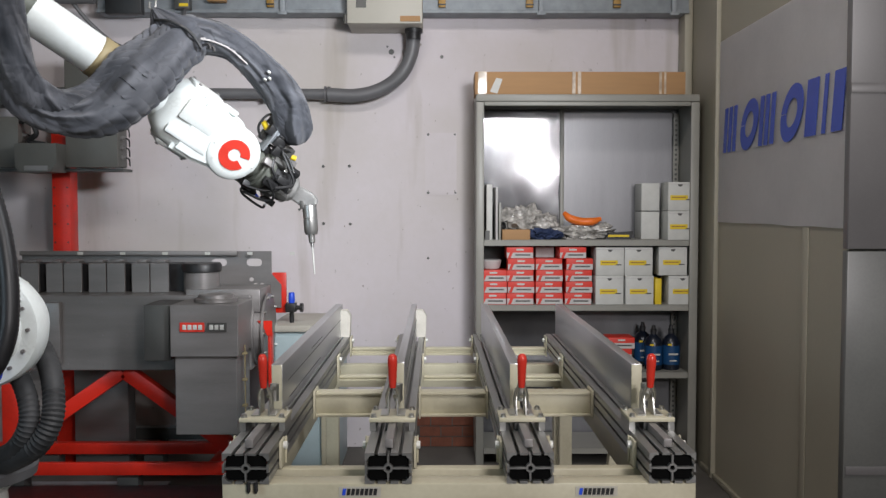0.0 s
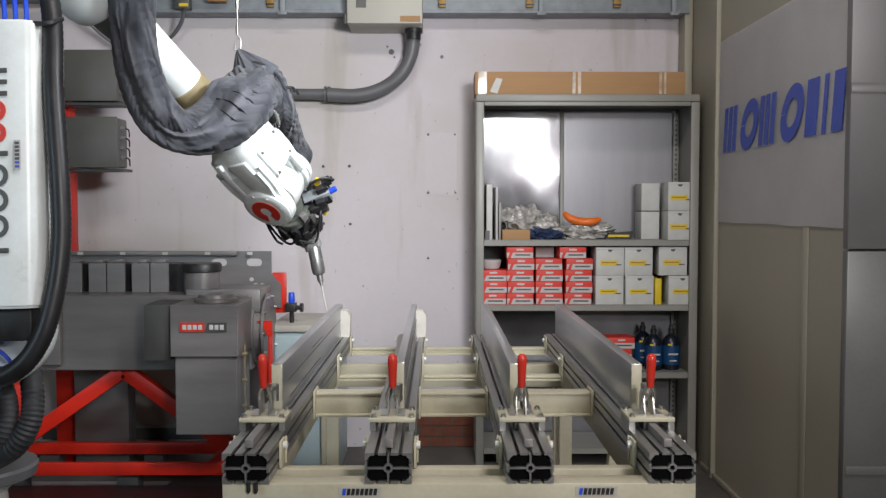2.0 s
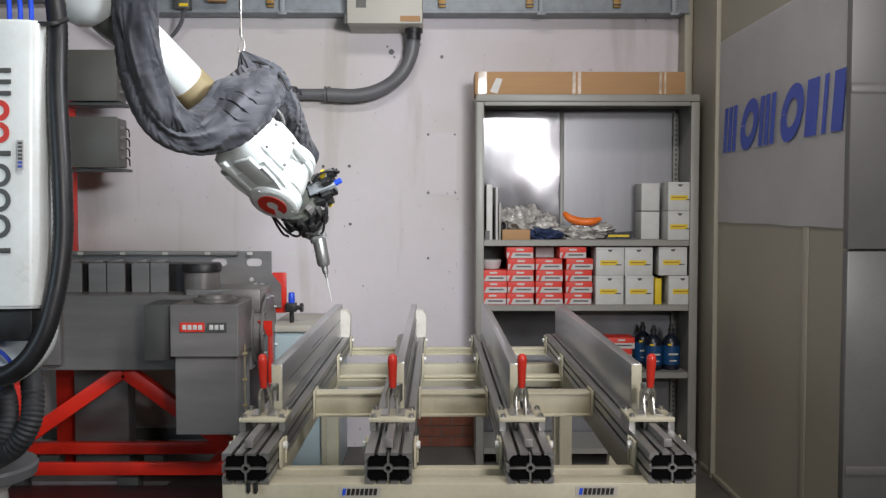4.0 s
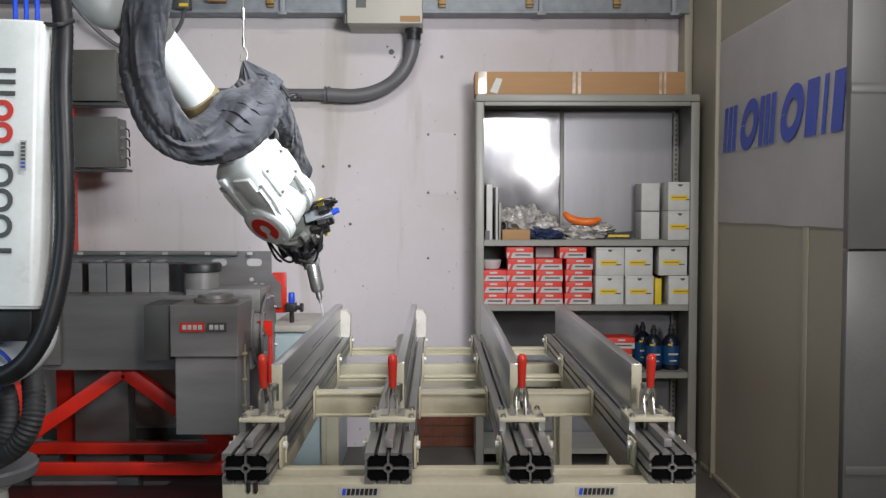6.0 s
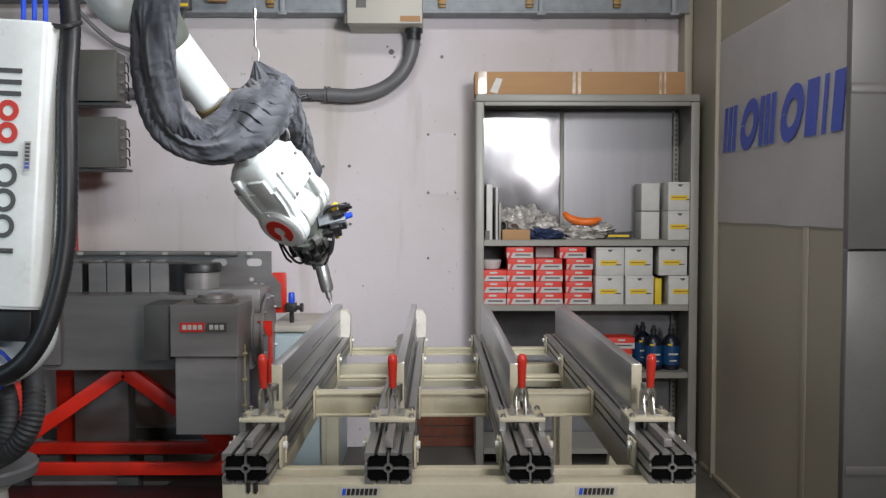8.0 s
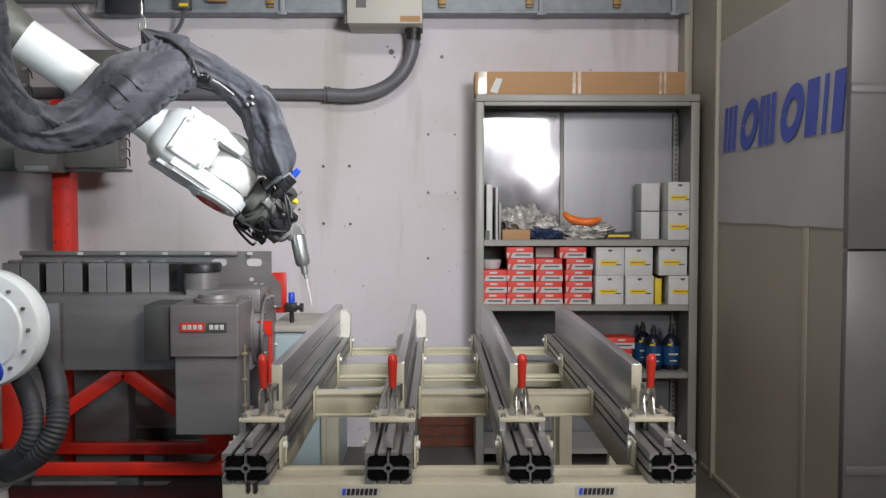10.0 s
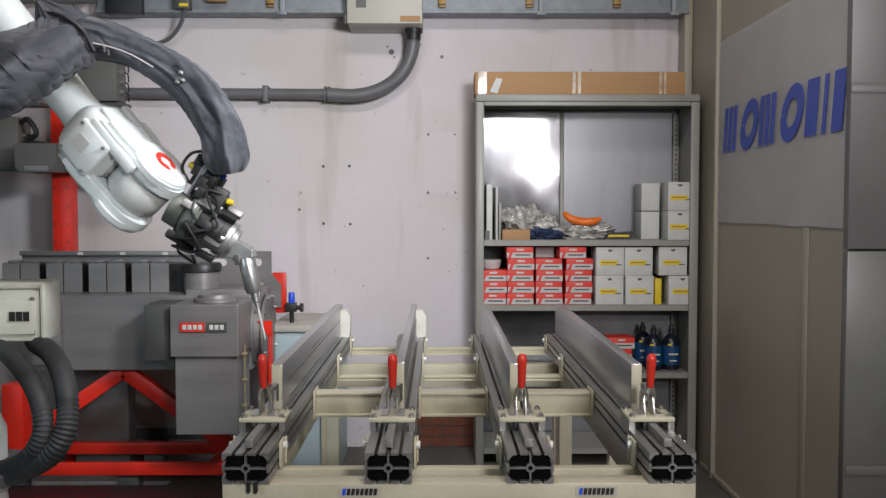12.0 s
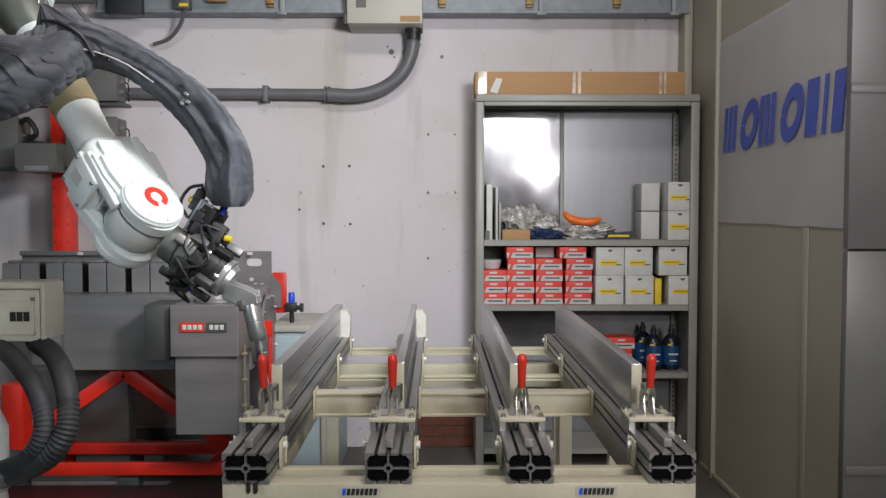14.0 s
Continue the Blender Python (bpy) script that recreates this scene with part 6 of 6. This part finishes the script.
    walk(HOSES[0], [
        (0.0, pose(0.249, -0.200, 0.869)),
        (0.5, pose(0.232, -0.200, 0.869)),
        (1.0, pose(0.194, -0.200, 0.869)),
        (1.3, pose(0.186, -0.200, 0.869)),
        (1.5, pose(0.186, -0.200, 0.869)),
        (3.0, pose(0.186, -0.200, 0.869)),
        (3.9, pose(0.186, -0.200, 0.869)),
        (5.3, pose(0.189, -0.200, 0.869)),
        (6.5, pose(0.189, -0.200, 0.869)),
        (7.5, pose(0.189, -0.200, 0.869)),
        (8.2, pose(0.189, -0.200, 0.869)),
        (9.3, pose(0.241, -0.200, 0.869)),
        (10.3, pose(0.265, -0.200, 0.842)),
        (10.5, pose(0.269, -0.200, 0.842)),
        (11.0, pose(0.284, -0.200, 0.842)),
        (11.5, pose(0.287, -0.200, 0.842)),
        (12.0, pose(0.290, -0.200, 0.842)),
        (12.5, pose(0.292, -0.200, 0.842)),
        (12.8, pose(0.292, -0.200, 0.842)),
        (13.0, pose(0.292, -0.200, 0.842)),
        (14.0, pose(0.292, -0.200, 0.842)),
    ])
    walk(HOSES[1], [
        (0.0, pose(0.249, -0.200, 0.869)),
        (0.5, pose(0.232, -0.200, 0.869)),
        (1.0, pose(0.194, -0.200, 0.869)),
        (1.3, pose(0.186, -0.200, 0.869)),
        (1.5, pose(0.186, -0.200, 0.869)),
        (3.0, pose(0.186, -0.200, 0.869)),
        (3.9, pose(0.186, -0.200, 0.869)),
        (5.3, pose(0.189, -0.200, 0.869)),
        (6.5, pose(0.189, -0.200, 0.869)),
        (7.5, pose(0.189, -0.200, 0.869)),
        (8.2, pose(0.189, -0.200, 0.869)),
        (9.3, pose(0.241, -0.200, 0.869)),
        (10.3, pose(0.265, -0.200, 0.842)),
        (10.5, pose(0.269, -0.200, 0.842)),
        (11.0, pose(0.284, -0.200, 0.842)),
        (11.5, pose(0.287, -0.200, 0.842)),
        (12.0, pose(0.290, -0.200, 0.842)),
        (12.5, pose(0.292, -0.200, 0.842)),
        (12.8, pose(0.292, -0.200, 0.842)),
        (13.0, pose(0.292, -0.200, 0.842)),
        (14.0, pose(0.292, -0.200, 0.842)),
    ])
    bend(0.0, (0.886, 0.450, 1.691), (0.880, 0.400, 1.767), (0.821, 0.350, 1.861), (0.709, 0.299, 1.966), (0.599, 0.249, 1.994), (0.542, 0.199, 1.959), (0.469, 0.049, 1.830), (0.369, -0.001, 1.720), (0.258, -0.051, 1.700), (0.195, -0.101, 1.729), (0.166, -0.151, 1.785), (0.160, -0.201, 1.908), (0.162, -0.251, 2.040), (0.180, -0.301, 2.166))
    bend(0.5, (0.897, 0.450, 1.656), (0.896, 0.399, 1.717), (0.845, 0.348, 1.805), (0.748, 0.297, 1.907), (0.682, 0.246, 1.944), (0.635, 0.195, 1.917), (0.563, 0.045, 1.811), (0.450, -0.005, 1.702), (0.346, -0.055, 1.691), (0.290, -0.105, 1.725), (0.271, -0.155, 1.785), (0.263, -0.205, 1.915), (0.273, -0.255, 2.039), (0.292, -0.305, 2.165))
    bend(1.0, (0.871, 0.830, 1.617), (0.847, 0.722, 1.691), (0.831, 0.614, 1.760), (0.810, 0.506, 1.823), (0.772, 0.398, 1.874), (0.719, 0.290, 1.896), (0.683, 0.140, 1.802), (0.590, 0.090, 1.713), (0.497, 0.040, 1.693), (0.438, -0.010, 1.723), (0.410, -0.060, 1.799), (0.393, -0.110, 1.943), (0.391, -0.160, 2.064), (0.401, -0.210, 2.195))
    bend(1.5, (0.824, 0.830, 1.613), (0.811, 0.723, 1.673), (0.815, 0.615, 1.719), (0.828, 0.508, 1.757), (0.811, 0.400, 1.798), (0.775, 0.293, 1.829), (0.750, 0.143, 1.759), (0.686, 0.093, 1.678), (0.588, 0.043, 1.647), (0.524, -0.007, 1.693), (0.487, -0.057, 1.808), (0.485, -0.107, 1.952), (0.496, -0.157, 2.065), (0.513, -0.207, 2.196))
    bend(3.0, (0.857, 0.830, 1.613), (0.842, 0.723, 1.673), (0.845, 0.615, 1.719), (0.857, 0.508, 1.757), (0.839, 0.400, 1.798), (0.802, 0.293, 1.829), (0.776, 0.143, 1.759), (0.711, 0.093, 1.679), (0.614, 0.043, 1.647), (0.547, -0.007, 1.693), (0.509, -0.057, 1.808), (0.505, -0.107, 1.952), (0.519, -0.157, 2.065), (0.535, -0.207, 2.196))
    bend(3.9, (0.859, 0.830, 1.613), (0.845, 0.723, 1.673), (0.847, 0.615, 1.719), (0.859, 0.508, 1.757), (0.842, 0.400, 1.798), (0.804, 0.293, 1.830), (0.778, 0.143, 1.759), (0.713, 0.093, 1.679), (0.615, 0.043, 1.647), (0.549, -0.007, 1.693), (0.511, -0.057, 1.808), (0.507, -0.107, 1.952), (0.521, -0.157, 2.065), (0.537, -0.207, 2.196))
    bend(5.5, (0.824, 0.830, 1.553), (0.815, 0.724, 1.611), (0.820, 0.618, 1.665), (0.831, 0.512, 1.711), (0.820, 0.406, 1.752), (0.797, 0.300, 1.791), (0.778, 0.150, 1.723), (0.713, 0.100, 1.644), (0.611, 0.050, 1.618), (0.545, 0.000, 1.673), (0.505, -0.050, 1.809), (0.525, -0.100, 1.954), (0.556, -0.150, 2.067), (0.585, -0.200, 2.199))
    bend(6.5, (0.843, 0.830, 1.553), (0.833, 0.724, 1.611), (0.838, 0.618, 1.665), (0.848, 0.512, 1.711), (0.836, 0.406, 1.752), (0.813, 0.300, 1.791), (0.793, 0.150, 1.723), (0.728, 0.100, 1.644), (0.626, 0.050, 1.618), (0.554, 0.000, 1.674), (0.519, -0.050, 1.809), (0.538, -0.100, 1.954), (0.568, -0.150, 2.067), (0.595, -0.200, 2.199))
    bend(7.5, (0.863, 0.830, 1.553), (0.853, 0.724, 1.611), (0.857, 0.618, 1.665), (0.867, 0.512, 1.711), (0.854, 0.406, 1.752), (0.830, 0.300, 1.791), (0.810, 0.150, 1.723), (0.744, 0.100, 1.644), (0.642, 0.050, 1.619), (0.564, 0.000, 1.675), (0.535, -0.050, 1.809), (0.552, -0.100, 1.954), (0.580, -0.150, 2.067), (0.607, -0.200, 2.199))
    bend(8.2, (0.877, 0.830, 1.553), (0.866, 0.724, 1.611), (0.870, 0.618, 1.665), (0.879, 0.512, 1.711), (0.867, 0.406, 1.752), (0.841, 0.300, 1.791), (0.821, 0.150, 1.723), (0.755, 0.100, 1.644), (0.653, 0.050, 1.619), (0.571, 0.000, 1.676), (0.545, -0.050, 1.809), (0.562, -0.100, 1.954), (0.588, -0.150, 2.067), (0.614, -0.200, 2.199))
    bend(9.3, (0.922, 0.350, 1.569), (0.894, 0.306, 1.666), (0.856, 0.263, 1.752), (0.789, 0.219, 1.823), (0.721, 0.176, 1.863), (0.677, 0.132, 1.879), (0.618, -0.018, 1.789), (0.534, -0.068, 1.698), (0.436, -0.118, 1.657), (0.368, -0.168, 1.677), (0.330, -0.218, 1.751), (0.319, -0.268, 1.867), (0.332, -0.318, 1.978), (0.350, -0.368, 2.101))
    bend(10.5, (0.816, 0.170, 1.561), (0.797, 0.135, 1.648), (0.749, 0.100, 1.745), (0.653, 0.066, 1.824), (0.561, 0.031, 1.863), (0.507, -0.004, 1.852), (0.438, -0.154, 1.765), (0.347, -0.204, 1.670), (0.255, -0.254, 1.622), (0.198, -0.304, 1.622), (0.157, -0.354, 1.663), (0.133, -0.404, 1.763), (0.141, -0.454, 1.872), (0.158, -0.504, 1.989))
    bend(11.0, (0.802, 0.100, 1.571), (0.776, 0.063, 1.663), (0.693, 0.027, 1.770), (0.582, -0.010, 1.838), (0.484, -0.046, 1.870), (0.440, -0.083, 1.862), (0.379, -0.233, 1.764), (0.292, -0.283, 1.681), (0.207, -0.333, 1.644), (0.156, -0.383, 1.648), (0.117, -0.433, 1.684), (0.104, -0.483, 1.779), (0.115, -0.533, 1.883), (0.140, -0.583, 1.982))
    bend(11.5, (0.780, 0.050, 1.569), (0.767, 0.020, 1.659), (0.674, -0.010, 1.772), (0.545, -0.041, 1.854), (0.431, -0.071, 1.893), (0.387, -0.101, 1.886), (0.318, -0.251, 1.787), (0.241, -0.301, 1.713), (0.155, -0.351, 1.671), (0.106, -0.401, 1.673), (0.076, -0.451, 1.711), (0.072, -0.501, 1.798), (0.091, -0.551, 1.893), (0.117, -0.601, 1.991))
    bend(12.0, (0.762, -0.050, 1.556), (0.746, -0.069, 1.651), (0.656, -0.088, 1.782), (0.511, -0.108, 1.876), (0.378, -0.127, 1.913), (0.322, -0.146, 1.897), (0.261, -0.296, 1.806), (0.171, -0.346, 1.726), (0.073, -0.396, 1.677), (0.029, -0.446, 1.694), (0.009, -0.496, 1.727), (0.015, -0.546, 1.818), (0.036, -0.596, 1.917), (0.065, -0.646, 2.011))
    bend(12.5, (0.735, -0.150, 1.557), (0.725, -0.165, 1.638), (0.649, -0.180, 1.768), (0.516, -0.195, 1.870), (0.371, -0.210, 1.926), (0.304, -0.225, 1.921), (0.251, -0.375, 1.831), (0.169, -0.425, 1.759), (0.078, -0.475, 1.705), (0.036, -0.525, 1.684), (0.019, -0.575, 1.715), (0.027, -0.625, 1.803), (0.050, -0.675, 1.898), (0.079, -0.725, 1.988))
    bend(13.0, (0.769, -0.150, 1.454), (0.766, -0.163, 1.564), (0.673, -0.175, 1.705), (0.513, -0.188, 1.829), (0.378, -0.200, 1.879), (0.321, -0.213, 1.863), (0.277, -0.363, 1.784), (0.186, -0.413, 1.718), (0.091, -0.463, 1.669), (0.049, -0.513, 1.686), (0.031, -0.563, 1.717), (0.038, -0.613, 1.805), (0.060, -0.663, 1.901), (0.089, -0.713, 1.992))
    bend(14.0, (0.792, -0.150, 1.454), (0.790, -0.163, 1.564), (0.697, -0.175, 1.705), (0.536, -0.188, 1.829), (0.401, -0.200, 1.879), (0.343, -0.213, 1.862), (0.299, -0.363, 1.783), (0.207, -0.413, 1.718), (0.111, -0.463, 1.669), (0.069, -0.513, 1.686), (0.051, -0.563, 1.717), (0.057, -0.613, 1.805), (0.079, -0.663, 1.901), (0.107, -0.713, 1.992))
    for k, piece in enumerate(SLEEVE):
        walk(piece, SLEEVE_ROWS[k])


motions()
